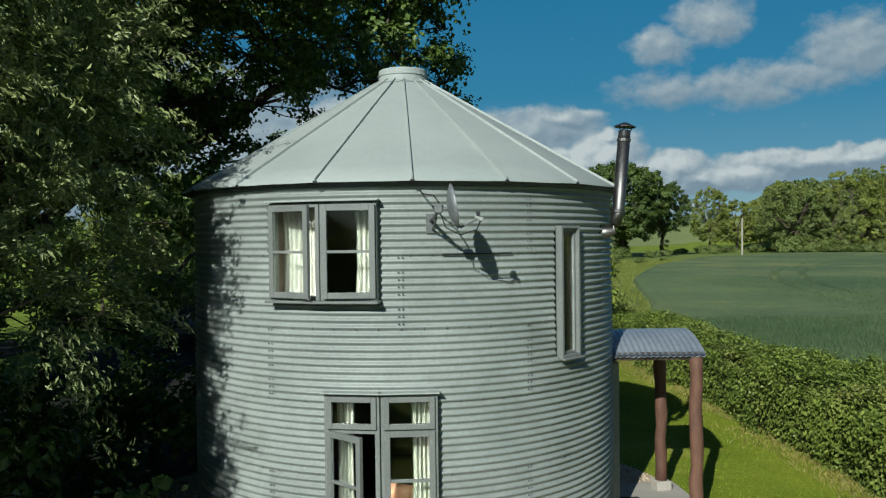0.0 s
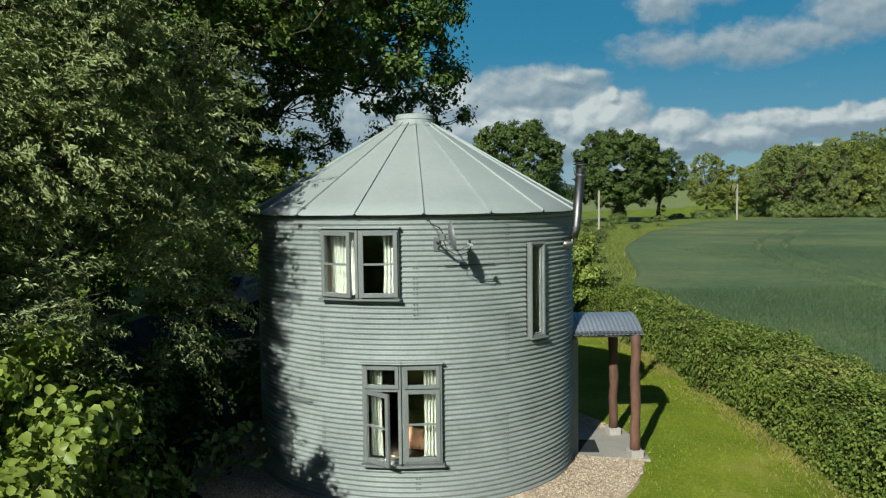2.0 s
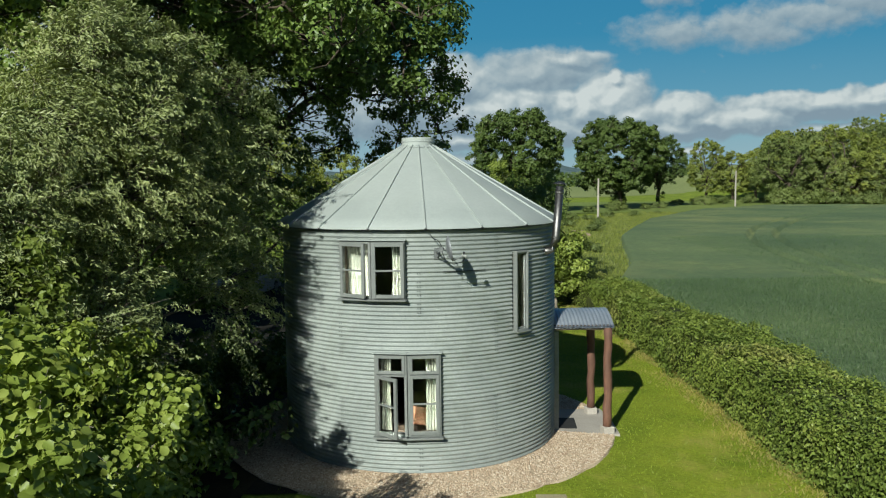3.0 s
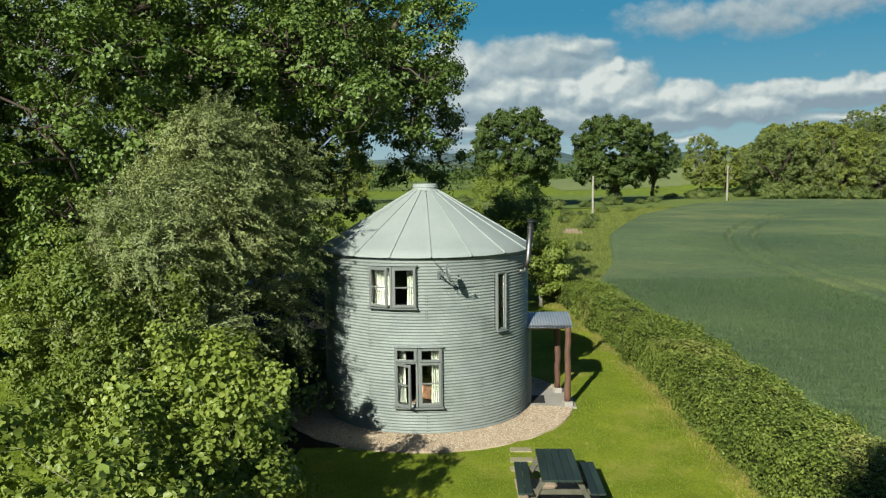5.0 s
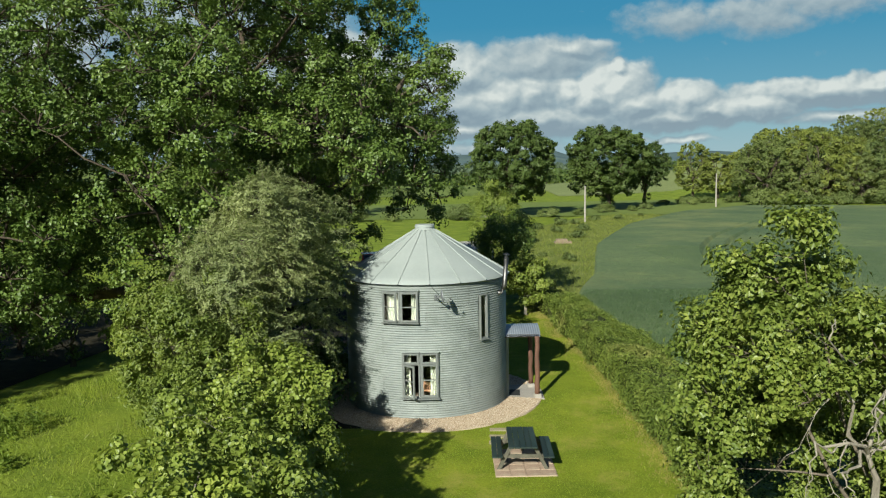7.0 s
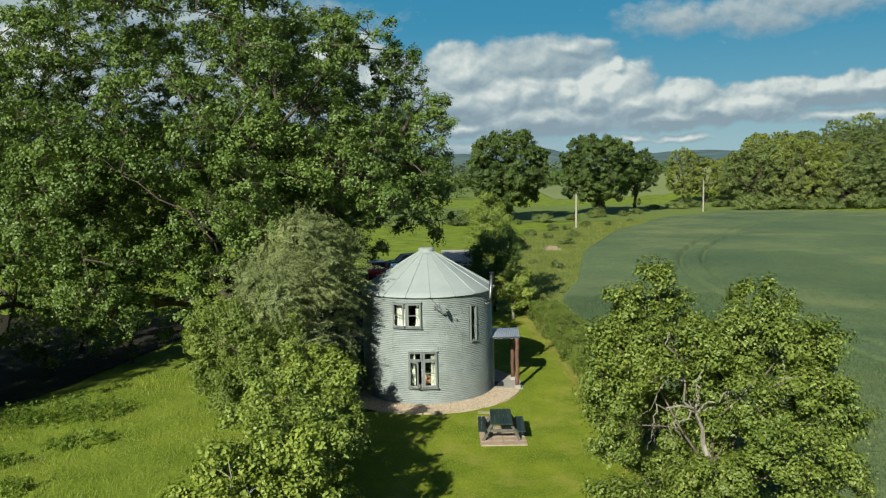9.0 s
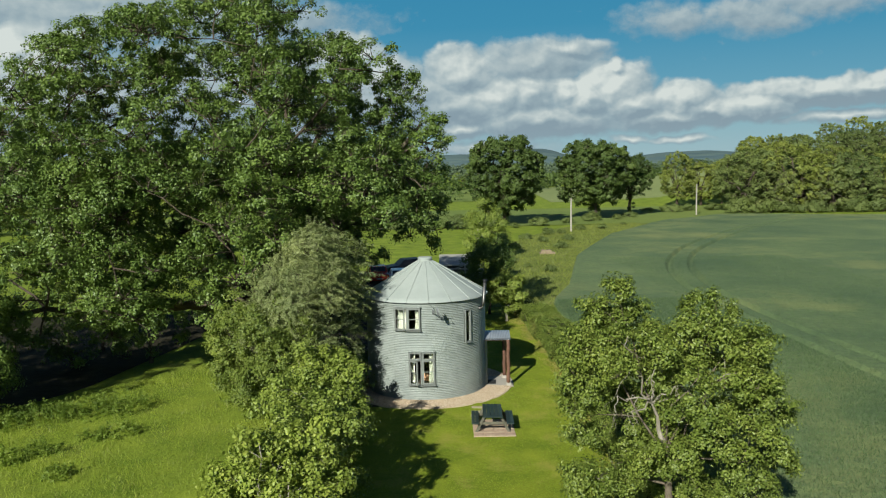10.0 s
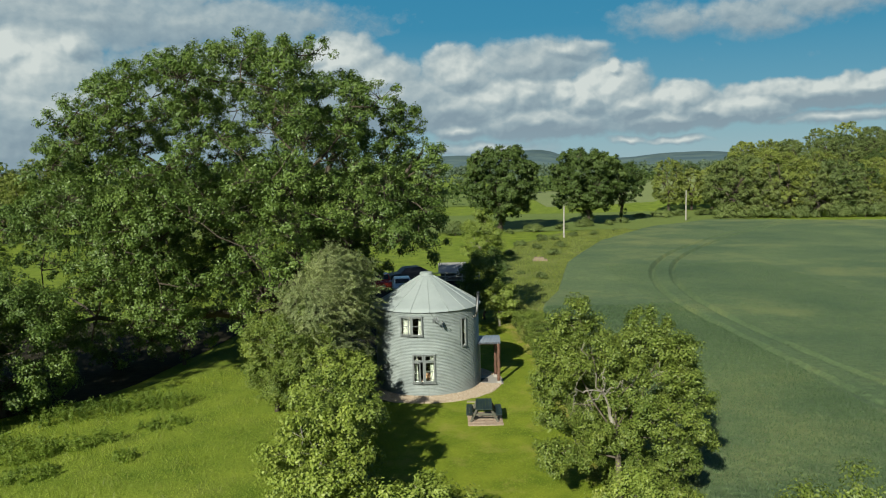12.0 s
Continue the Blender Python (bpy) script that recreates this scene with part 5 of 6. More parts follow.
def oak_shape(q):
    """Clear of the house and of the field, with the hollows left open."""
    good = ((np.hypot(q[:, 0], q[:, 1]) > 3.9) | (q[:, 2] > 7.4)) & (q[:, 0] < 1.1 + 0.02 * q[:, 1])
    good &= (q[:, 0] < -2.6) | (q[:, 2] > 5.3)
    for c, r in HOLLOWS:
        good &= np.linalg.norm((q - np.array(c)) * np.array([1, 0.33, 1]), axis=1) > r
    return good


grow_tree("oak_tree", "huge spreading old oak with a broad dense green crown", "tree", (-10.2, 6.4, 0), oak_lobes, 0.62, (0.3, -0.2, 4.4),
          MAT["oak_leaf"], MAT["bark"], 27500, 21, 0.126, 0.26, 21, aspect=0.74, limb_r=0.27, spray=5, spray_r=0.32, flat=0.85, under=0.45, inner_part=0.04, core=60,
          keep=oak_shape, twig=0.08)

willow_lobes = ellipsoid_lobes((0.35, 0.2, 5.4), (1.9, 1.9, 2.3), 20, 0.74, 5, lowest=-0.5, inside=0.82, taper=0.4)
# side boughs: place and size
willow_lobes += [(x, y, z, r, r, r * 0.95) for x, y, z, r in ((1.5, 0.4, 4.3, 0.62), (1.6, 0.1, 3.6, 0.5), (0.6, 0.3, 7.2, 0.63), (-0.7, 0.1, 6.3, 0.7), (-1.3, -0.3, 4.9, 0.8), (-0.6, -1.2, 3.4, 1), (0.9, -1.2, 3.2, 0.83), (0.2, 0.3, 6.9, 0.53), (1.2, 0, 6.4, 0.67), (-1.2, -0.4, 5.2, 0.73), (-1.4, -0.6, 3.8, 0.77), (2.25, 1.3, 5.7, 0.6), (2.1, 1.3, 4.6, 0.57), (2, 1.2, 6.6, 0.55), (2, 1.3, 3.4, 0.5), (1.3, 0.5, 7.2, 0.5), (0.2, -1.1, 5.3, 0.87), (1.2, -0.7, 5, 0.77), (-1, -1, 4.8, 0.87), (0.4, -0.9, 6.4, 0.73), (-2, -0.4, 4.6, 0.32), (2.4, 0.8, 5.2, 0.32), (2.1, 0.4, 3, 0.43), (-1.8, -0.8, 3.1, 0.4))]
# upright shoots over the outline
willow_lobes += [(x, y, z, 0.2, 0.2, 0.47) for x, y, z in ((0.9, 0.2, 7.6), (0.2, 0.1, 7.5), (1.6, 0.3, 7.2), (-0.7, 0, 7), (2.4, 1, 6.6), (-1.5, -0.2, 6.1))]
# the boughs near the house stand back from the sun
willow_lobes = [(x, y + 1.0 * smooth(0.3, 1.6, x), z - 1.0 * (1 - smooth(-0.5, 1.0, x)) * smooth(4.0, 6.0, z), a, b, c) for x, y, z, a, b, c in willow_lobes if x > -1.0 or z < 3.6]
grow_whips("willow_tree", "grey-green goat willow with narrow pale leaves beside the house", "tree", (-5.35, -4.6, 0), willow_lobes, 0.16, (0.1, 0.1, 2.2),
           MAT["willow_leaf"], MAT["twig"], 3000, 58, 0.082, 0.85, 22, lean=(0.6, 0.0, 0.55), aspect=0.30, limb_r=0.045,
           keep=lambda q: np.hypot(q[:, 0], q[:, 1]) > 3.2)
# added bushes that stop the sun leaking in below the willow's crown
lob = ellipsoid_lobes((0, 0, 1.6), (1.1, 1.1, 1.4), 15, 0.55, 64, lowest=-0.9, inside=0.82)
for x, y in ((-4.7, -5.4), (-5.9, -3.4), (-6.3, -4.7)):
    grow_tree("holly_bush", "dark green bush added under the willow to keep the sun out", "bush", (x, y, 0), lob, 0.07, (0, 0, 0.9), MAT["nettle_leaf"], MAT["bark"],
              200, 46, 0.10, 0.34, int(165 + 10 * x), aspect=0.6, limb_r=0.025, under=0.9, group="bushes under the willow", core=30)
thorn_lobes = ellipsoid_lobes((0, 0, 2.5), (1.25, 1.5, 2.3), 18, 0.65, 6, lowest=-0.8, inside=0.82) + [(0.5, 0.4, 4.6, 0.8, 0.8, 0.7), (-0.8, -0.2, 4.3, 0.6, 0.7, 0.6)]
grow_tree("blackthorn_bush", "tangled mid-green blackthorn bush below the willow", "bush", (-5.7, -6.2, 0), thorn_lobes, 0.10, (0, 0, 1.6),
          MAT["thorn_leaf"], MAT["bark"], 900, 42, 0.10, 0.24, 23, aspect=0.55, limb_r=0.035, under=0.9)

lob = ellipsoid_lobes((0, 0, 2.6), (1.5, 1.5, 2.5), 34, 0.5, 66, lowest=-0.8, inside=0.86) + [(0.7, 0.2, 4.9, 0.5, 0.5, 0.6), (-0.3, 0.1, 4.9, 0.4, 0.4, 0.5)]
grow_tree("blackthorn_bush", "tall dark green blackthorn bush behind the willow", "bush", (-7.3, -4.6, 0), lob, 0.10, (0, 0, 1.6),
          MAT["thorn_leaf"], MAT["bark"], 760, 40, 0.10, 0.24, 24, aspect=0.55, limb_r=0.035, under=0.9, core=30)

hazels = [(-4.3, -7.0, 1.9, 3.4), (-3.4, -9.2, 1.85, 3.2), (-3.4, -11.8, 2.1, 3.7), (-3.1, -14.6, 2.2, 3.9), (-3.3, -17.4, 2.1, 4.0), (-2.6, -20.2, 1.9, 3.4)]
for k, (x, y, r, h) in enumerate(hazels):
    lob = ellipsoid_lobes((0, 0, h * 0.5), (r * 0.84, r * 0.82, h * 0.42), 34, 0.40, 40 + k, lowest=-0.9, inside=0.82)
    rs = random.Random(700 + k)
    lob += [(rs.uniform(-0.6, 0.6) * r, rs.uniform(-0.6, 0.6) * r, h * rs.uniform(0.86, 1.0), 0.2, 0.2, rs.uniform(0.35, 0.6)) for _ in range(7)]
    grow_tree("hazel_bush", "dense bright green hazel bush in a rough row", "bush", (x, y, 0), lob, 0.07, (0, 0, 0.9), MAT["hazel_leaf"], MAT["pale_bark"],
              720, 27, 0.088, 0.23, 50 + k, aspect=0.80, core=40, loose=0.25, limb_r=0.028, under=0.9, group="bushes in a row", flat=0.8, spray_r=0.24, rounded=True)
lob = ellipsoid_lobes((0, 0, 1.6), (1.2, 1.2, 1.35), 15, 0.5, 61, lowest=-0.9, inside=0.8)
grow_tree("elder_bush", "pale yellow-green elder bush at the lawn's edge", "bush", (0.1, -20.6, 0), lob, 0.06, (0, 0, 0.9), MAT["hazel_leaf"], MAT["pale_bark"],
          240, 60, 0.12, 0.34, 62, aspect=0.6, limb_r=0.025, under=0.9)

plum_lobes = ellipsoid_lobes((-1.55, 0.1, 4.2), (1.6, 1.9, 3.2), 40, 0.44, 71, lowest=-0.9, inside=0.82, uneven=0.15, squash=0.95) \
    + ellipsoid_lobes((1.2, -0.2, 3.8), (1.85, 1.9, 3.1), 44, 0.46, 72, lowest=-0.9, inside=0.82, uneven=0.15, squash=0.95) \
    + [(-1.9, 0.3, 5.7, 0.8, 0.8, 0.8), (-2.4, 0.4, 4.4, 0.7, 0.9, 0.8), (-1.8, 0.1, 6.7, 0.5, 0.5, 0.6), (0.7, -0.1, 6.4, 0.55, 0.55, 0.6), (2.2, -0.2, 4.0, 0.7, 0.8, 0.7),
       (-1.2, 1.3, 3.6, 0.8, 0.6, 0.9), (-0.6, 1.5, 4.6, 0.8, 0.6, 0.9), (0.2, 1.5, 3.6, 0.9, 0.6, 0.9)]


def ash_gap(q):
    """False inside the open hollow in the crown's front and below the crown's foot."""
    d = q - np.array([5.22, -18.3, 4.30])
    way = np.array([-0.22, -0.93, 0.295])
    along = d @ way
    away = d - along[:, None] * way
    off = np.sqrt(np.sum(away[:, :2] ** 2, axis=1) + (away[:, 2] * 0.9) ** 2)
    foot = 1.9 + 0.5 * np.sin(q[:, 0] * 2.1 + q[:, 1])
    return ((along < -1.5) | (off > 0.80)) & (q[:, 2] > foot)


plum_lobes += [(dx, dy, dz, 0.22, 0.22, 0.5) for dx, dy, dz in ((-2.3, 0.2, 7.0), (-1.6, -0.3, 7.2), (-0.9, 0.4, 6.9), (0.5, 0.1, 6.9), (1.1, -0.4, 6.8), (1.8, 0.2, 6.4), (-2.9, 0.1, 5.8), (2.4, 0.0, 5.6))]
plum_lobes += [(0.6, -0.1, 5.9, 0.75, 0.75, 0.7), (1.5, 0.0, 5.7, 0.75, 0.75, 0.7), (2.1, -0.1, 5.0, 0.7, 0.7, 0.7)]
plum_lobes = [(x * 0.89, y * 0.9, z * 0.96, a * 0.95, b * 0.95, c * 0.95) for x, y, z, a, b, c in plum_lobes]
ash_tree = grow_tree("ash_tree", "round leafy field-edge tree with bare pale twigs showing inside", "tree", (6.6, -17.0, 0), plum_lobes, 0.11, (-0.25, -0.35, 3.3),
                     MAT["ash_leaf"], MAT["twig"], 3500, 38, 0.080, 0.20, 73, aspect=0.64, core=36, limb_r=0.034, inner_part=0.03, under=0.55, loose=0.2, spray_r=0.24,
                     keep=ash_gap)
# bare boughs in the open front of the crown: crooked limbs with hanging twigs
r_ = random.Random(79)
boughs = bmesh.new()


def crooked(q, end, r, forks):
    span = (end - q).length
    pts = [q] + [q.lerp(end, k / 5) + Vector((r_.uniform(-1, 1), r_.uniform(-1, 1), r_.uniform(-1, 1))) * span * 0.085 for k in range(1, 5)] + [end]
    add_tube(boughs, pts, [r * (1 - 0.13 * k) for k in range(6)], 6)
    if forks:
        for k in (2, 4, 5):
            fall = Vector((r_.uniform(-0.5, 0.4), r_.uniform(-0.2, 0.2), r_.uniform(-1.0, 0.35))) * span * 0.55
            crooked(pts[k], pts[k] + fall, r * 0.45, forks - 1)


fork = Vector((-0.66, -0.55, 4.3))
crooked(Vector((-0.22, -0.32, 3.2)), fork, 0.075, 0)
for end in ((-1.7, -1.35, 4.75), (-1.35, -1.3, 4.35), (-0.75, -1.1, 5.3), (-0.2, -1.1, 4.9), (-1.5, -1.2, 5.9), (1.2, -1.2, 5.2)):
    crooked(fork, Vector(end), 0.026, 2)
part("bare_bough", boughs, MAT["pale_bark"], ash_tree, "bare grey-brown twisted boughs")
lob = ellipsoid_lobes((0, 0, 1.2), (1.6, 1.3, 1.3), 24, 0.45, 74, lowest=-0.8, inside=0.85)
grow_tree("bramble_bush", "low dark green bramble thicket below the field-edge tree", "bush", (6.75, -19.7, 0), lob, 0.05, (0, 0, 0.5), MAT["hedge_leaf"], MAT["pale_bark"],
          330, 70, 0.08, 0.30, 75, aspect=0.65, limb_r=0.02, under=0.9)
lob = ellipsoid_lobes((0, 0, 3.0), (1.4, 1.4, 2.1), 18, 0.6, 76, lowest=-0.9, inside=0.8)
grow_tree("field_shrub", "pale green young tree at the wheat's edge", "tree", (9.3, -26.6, 0), lob, 0.06, (0, 0, 1.6), MAT["ash_leaf"], MAT["pale_bark"],
          420, 60, 0.085, 0.30, 77, aspect=0.6, limb_r=0.02, under=0.9)

young_lobes = ellipsoid_lobes((0, 0, 2.0), (0.95, 0.95, 1.75), 16, 0.42, 81, lowest=-0.9, inside=0.8)
grow_tree("cherry_laurel", "broad-leaved bright green shrub behind the house", "bush", (4.95, 14.8, 0), young_lobes, 0.08, (0, 0, 1.4),
          MAT["hazel_leaf"], MAT["pale_bark"], 260, 40, 0.15, 0.28, 83, aspect=0.5, limb_r=0.03, under=0.8)
lob = ellipsoid_lobes((0, 0, 3.2), (2.3, 2.3, 3.5), 24, 0.8, 86, lowest=-0.95, inside=0.8, taper=0.4)
grow_tree("young_tree", "airy yellow-green young tree in the rough grass", "tree", (5.3, 51.0, 0), lob, 0.10, (0, 0, 2.4),
          MAT["hazel_leaf"], MAT["pale_bark"], 480, 45, 0.16, 0.42, 87, aspect=0.5, limb_r=0.04)
lob = ellipsoid_lobes((0, 0, 3.3), (3.4, 3.4, 3.7), 44, 1.0, 84, lowest=-0.98, inside=0.82)
hawthorn = grow_tree("hawthorn_tree", "dense dark green hawthorn at the edge of the rough grass", "tree", (-20.6, -4.6, 0), lob, 0.16, (0, 0, 1.4),
          MAT["oak_leaf"], MAT["bark"], 1000, 48, 0.135, 0.40, 85, aspect=0.6, limb_r=0.05, under=0.95, core=60)
# two unseen copies off to the left, added to shade the ground below the oak
copy_thing(hawthorn, pose(-26.0, -3.6, 0, 0, 0, 130))
copy_thing(hawthorn, pose(-23.6, -8.6, 0, 0, 0, 250))
lob = ellipsoid_lobes((0, 0, 2.9), (1.6, 1.7, 2.8), 24, 0.65, 88, lowest=-0.8, inside=0.8)
grow_tree("alder_tree", "small dark olive alder standing behind the round house", "tree", (4.0, 17.5, 0), lob, 0.09, (0, 0, 1.4),
          MAT["oak_leaf"], MAT["bark"], 600, 44, 0.12, 0.34, 89, aspect=0.6, limb_r=0.03, under=0.8)
# dense undergrowth below the oak, behind the willow, partly added to block light
for k, (x, y, r, h) in enumerate(((-15.0, 5.2, 2.6, 3.8), (-19.0, 4.6, 2.6, 3.8), (-7.5, -1.6, 1.6, 3.6), (-4.6, -2.2, 1.2, 1.5), (-5.4, 0.2, 1.4, 1.5), (-4.3, 2.4, 1.1, 1.1), (-10.5, 11.0, 2.2, 3.4), (-8.6, 16.0, 2.0, 3.2), (-7.4, 21.0, 2.0, 3.4), (-24.5, 9.0, 3.4, 5.0), (-21.0, 15.0, 3.4, 5.0), (-26.5, 1.5, 3.2, 4.6), (-16.0, 15.5, 3.2, 4.8), (-31.0, 5.0, 3.2, 4.4), (-10.0, 20.5, 2.6, 3.6), (-12.5, 28.0, 3.0, 4.6), (-16.5, 29.0, 3.2, 5.0), (-13.5, 13.5, 3.2, 4.2), (-19.0, 8.5, 3.4, 4.8), (-7.5, 26.0, 3.0, 4.0), (-1.5, 19.5, 1.6, 2.4), (-15.5, 22.0, 4.0, 5.5))):
    lob = ellipsoid_lobes((0, 0, h * 0.5), (r * 0.85, r * 0.85, h * 0.46), 16, 0.9, 90 + k, lowest=-0.9, inside=0.8)
    grow_tree("thicket", "dark shrub thicket in the shade of the oak", "bush", (x, y, 0), lob, 0.1, (0, 0, 1.0), MAT["oak_leaf"], MAT["bark"],
              110, 26, 0.16, 0.36, 95 + k, aspect=0.6, limb_r=0.03, under=0.9, group="shrubs below the oak")


# clipped hedge along the lawn: dark twiggy core and a skin of leaves
hedge = thing("hedge", "long clipped mixed green hedge between lawn and wheat field", "hedge", (7.6, -2, 0))
rng = np.random.default_rng(31)
hy = np.linspace(-33.5, 19.3, 220)
vs, fs = [], []
prof = [(0.0, 0.0), (-0.06, 0.5), (0.0, 0.92), (0.2, 1.12), (0.8, 1.12), (1.0, 0.92), (1.06, 0.5), (1.0, 0.0)]
for y in hy:
    a, b = hedge_in(y) + 0.12, hedge_out(y) - 0.12
    for u, z in prof:
        vs.append((a + (b - a) * u - 7.6, y + 2, z * (1 + 0.07 * noise.noise((y * 0.9, u, 0)))))
m_ = len(prof)
for j in range(len(hy) - 1):
    for i in range(m_ - 1):
        fs.append((j * m_ + i, (j + 1) * m_ + i, (j + 1) * m_ + i + 1, j * m_ + i + 1))
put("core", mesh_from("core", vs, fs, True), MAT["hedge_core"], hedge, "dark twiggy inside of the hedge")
nl = 165000
y = rng.uniform(-34, 19.5, nl)
near = rng.random(nl) < 0.5
y[near] = rng.uniform(-16, 14, near.sum())
s = rng.random(nl) * 4.6
a = np.array([hedge_in(v) for v in y])
b = np.array([hedge_out(v) for v in y])
bump = np.array([noise.noise((v * 1.3, w * 1.5, 0.4)) + 0.6 * noise.noise((v * 3.4, w * 3.2, 7.4)) + 0.5 * noise.noise((v * 0.5, w * 0.6, 2.4)) for v, w in zip(y, s)])
top_z = 1.22 + 0.07 * np.sin(y * 0.7) + 0.23 * bump
x = np.where(s < 1.25, a - 0.22 * bump, np.where(s < 3.35, a + (b - a) * (s - 1.25) / 2.1, b + 0.22 * bump))
z = np.where(s < 1.25, s / 1.25 * top_z, np.where(s < 3.35, top_z, (4.6 - s) / 1.25 * top_z))
edge = np.minimum(np.abs(s - 1.25), np.abs(s - 3.35))
z = z - 0.10 * np.exp(-(edge / 0.18) ** 2)
nx = np.where(s < 1.25, -1.0, np.where(s < 3.35, 0.0, 1.0))
nz = np.where((s >= 1.25) & (s < 3.35), 1.0, 0.35)
N = unit(np.stack([nx, np.zeros(nl), nz], axis=1) + rng.normal(size=(nl, 3)) * 0.38)
P = np.stack([x - 7.6, y + 2, z], axis=1) + rng.normal(size=(nl, 3)) * 0.06
P[:, 2] = np.maximum(P[:, 2], 0.03)
put("foliage", leaf_mesh("foliage", P, N, rng.uniform(0.045, 0.095, nl), 0.66, 0.3, rng), MAT["hedge_leaf"], hedge)


# ---- grass: lawn blades, long meadow grass, wheat blades, nettles ----
def spread(count, x0, x1, y0, y1, rng):
    return np.stack([rng.uniform(x0, x1, count), rng.uniform(y0, y1, count), np.zeros(count)], axis=1)


rng = np.random.default_rng(5)
P = spread(100000, -5, 6.75, -25, 20, rng)
keep = (np.hypot(P[:, 0], P[:, 1]) > GR) & ~((np.abs(P[:, 0] - 2.7) < 0.82) & (np.abs(P[:, 1] + 6.53) < 1.02))
for sx, sy in ((2.20, -3.82), (2.16, -4.44), (2.12, -4.95)):
    keep &= ~((np.abs(P[:, 0] - sx) < 0.26) & (np.abs(P[:, 1] - sy) < 0.15))
keep &= ~((P[:, 0] < 0.5) & (P[:, 1] > -2))
P = P[keep]
P[:, 2] = 0.01
P = P[~((P[:, 0] < -2.4) & (P[:, 1] > -10))]
n_ = len(P)
lawn_grass = put("lawn_grass", blade_mesh("lawn_grass", P, rng.uniform(0.025, 0.05, n_), rng.uniform(0.010, 0.02, n_), np.full(n_, 0.02), rng), MAT["lawn_blade"])
tagged(lawn_grass, "short blades of mown lawn grass", "grass", kind="stuff")

n_ = 16000
y = rng.uniform(-26, 19, n_)
off = np.abs(rng.normal(scale=0.38, size=n_))
P = np.stack([np.array([hedge_in(v) for v in y]) + 0.05 - off, y, np.full(n_, 0.012)], axis=1)
P = P[np.array([noise.noise((p[0] * 0.8, p[1] * 0.5, 9.0)) for p in P]) > -0.25]
n_ = len(P)
dry_grass = put("dry_grass", blade_mesh("dry_grass", P, rng.uniform(0.03, 0.09, n_), rng.uniform(0.012, 0.028, n_), np.full(n_, 0.05), rng), MAT["dry_blade"])
tagged(dry_grass, "dry straw-coloured grass along the hedge foot", "grass", kind="stuff")

P = spread(120000, -30, -4.6, -32, 6, rng)
P = P[~((P[:, 0] > -8.4) & (P[:, 1] > -5.0)) & ~((P[:, 0] > -5.0))]
P = P[~((P[:, 1] > -5.5) & (P[:, 0] < -21.0 + 0.93 * (P[:, 1] + 5.5)))]
clump = np.array([noise.noise((p[0] * 0.35, p[1] * 0.35, 2.0)) for p in P])
n_ = len(P)
tufts = spread(16000, -30, -5.2, -32, 4, rng)
tufts = tufts[np.array([noise.noise((p[0] * 0.9, p[1] * 0.9, 5.0)) for p in tufts]) > 0.22]
tufts = tufts[~((tufts[:, 1] > -5.5) & (tufts[:, 0] < -21.0 + 0.93 * (tufts[:, 1] + 5.5))) & ~((tufts[:, 0] > -8.4) & (tufts[:, 1] > -5.0))]
n_t = len(tufts)
rough_tufts = put("rough_tufts", blade_mesh("rough_tufts", tufts, rng.uniform(0.14, 0.34, n_t), rng.uniform(0.016, 0.034, n_t), np.full(n_t, 0.12), rng), MAT["margin_blade"])
tagged(rough_tufts, "taller olive tufts of rough grass in the meadow", "grass", kind="stuff")
meadow_grass = put("meadow_grass", blade_mesh("meadow_grass", P, rng.uniform(0.05, 0.13, n_) * (1 + 1.3 * clump), rng.uniform(0.012, 0.026, n_), np.full(n_, 0.06), rng), MAT["meadow_blade"])
tagged(meadow_grass, "long uneven blades of rough meadow grass", "grass", kind="stuff")

P = np.concatenate([spread(150000, 8, 20, -26, 20, rng), spread(70000, 18, 36, -30, 45, rng), spread(30000, 30, 80, -10, 100, rng)])
left = np.array([crop_left(v) for v in P[:, 1]])
P = P[P[:, 0] > left + 0.1]
tall = np.array([crop_height(p[0], p[1]) for p in P])
P[:, 2] = tall - 0.05
P = P[tall > 0.24]
n_ = len(P)
wheat = put("wheat", blade_mesh("wheat", P, rng.uniform(0.11, 0.24, n_), rng.uniform(0.013, 0.030, n_), np.full(n_, 0.08), rng), MAT["crop_blade"])
tagged(wheat, "upright blue-green wheat blades", "wheat", kind="stuff")

P = np.concatenate([spread(60000, 3, 34, 20, 100, rng), spread(8000, 8.5, 9.7, -30, 20, rng)])
right = np.array([crop_left(v) for v in P[:, 1]])
P = P[(P[:, 0] < right + 0.5) & (P[:, 0] > right - 12)]
n_ = len(P)
margin_grass = put("margin_grass", blade_mesh("margin_grass", P, rng.uniform(0.12, 0.38, n_), rng.uniform(0.03, 0.07, n_), np.full(n_, 0.14), rng), MAT["margin_blade"])
tagged(margin_grass, "tall pale seeding grass along the field edge", "grass", kind="stuff")


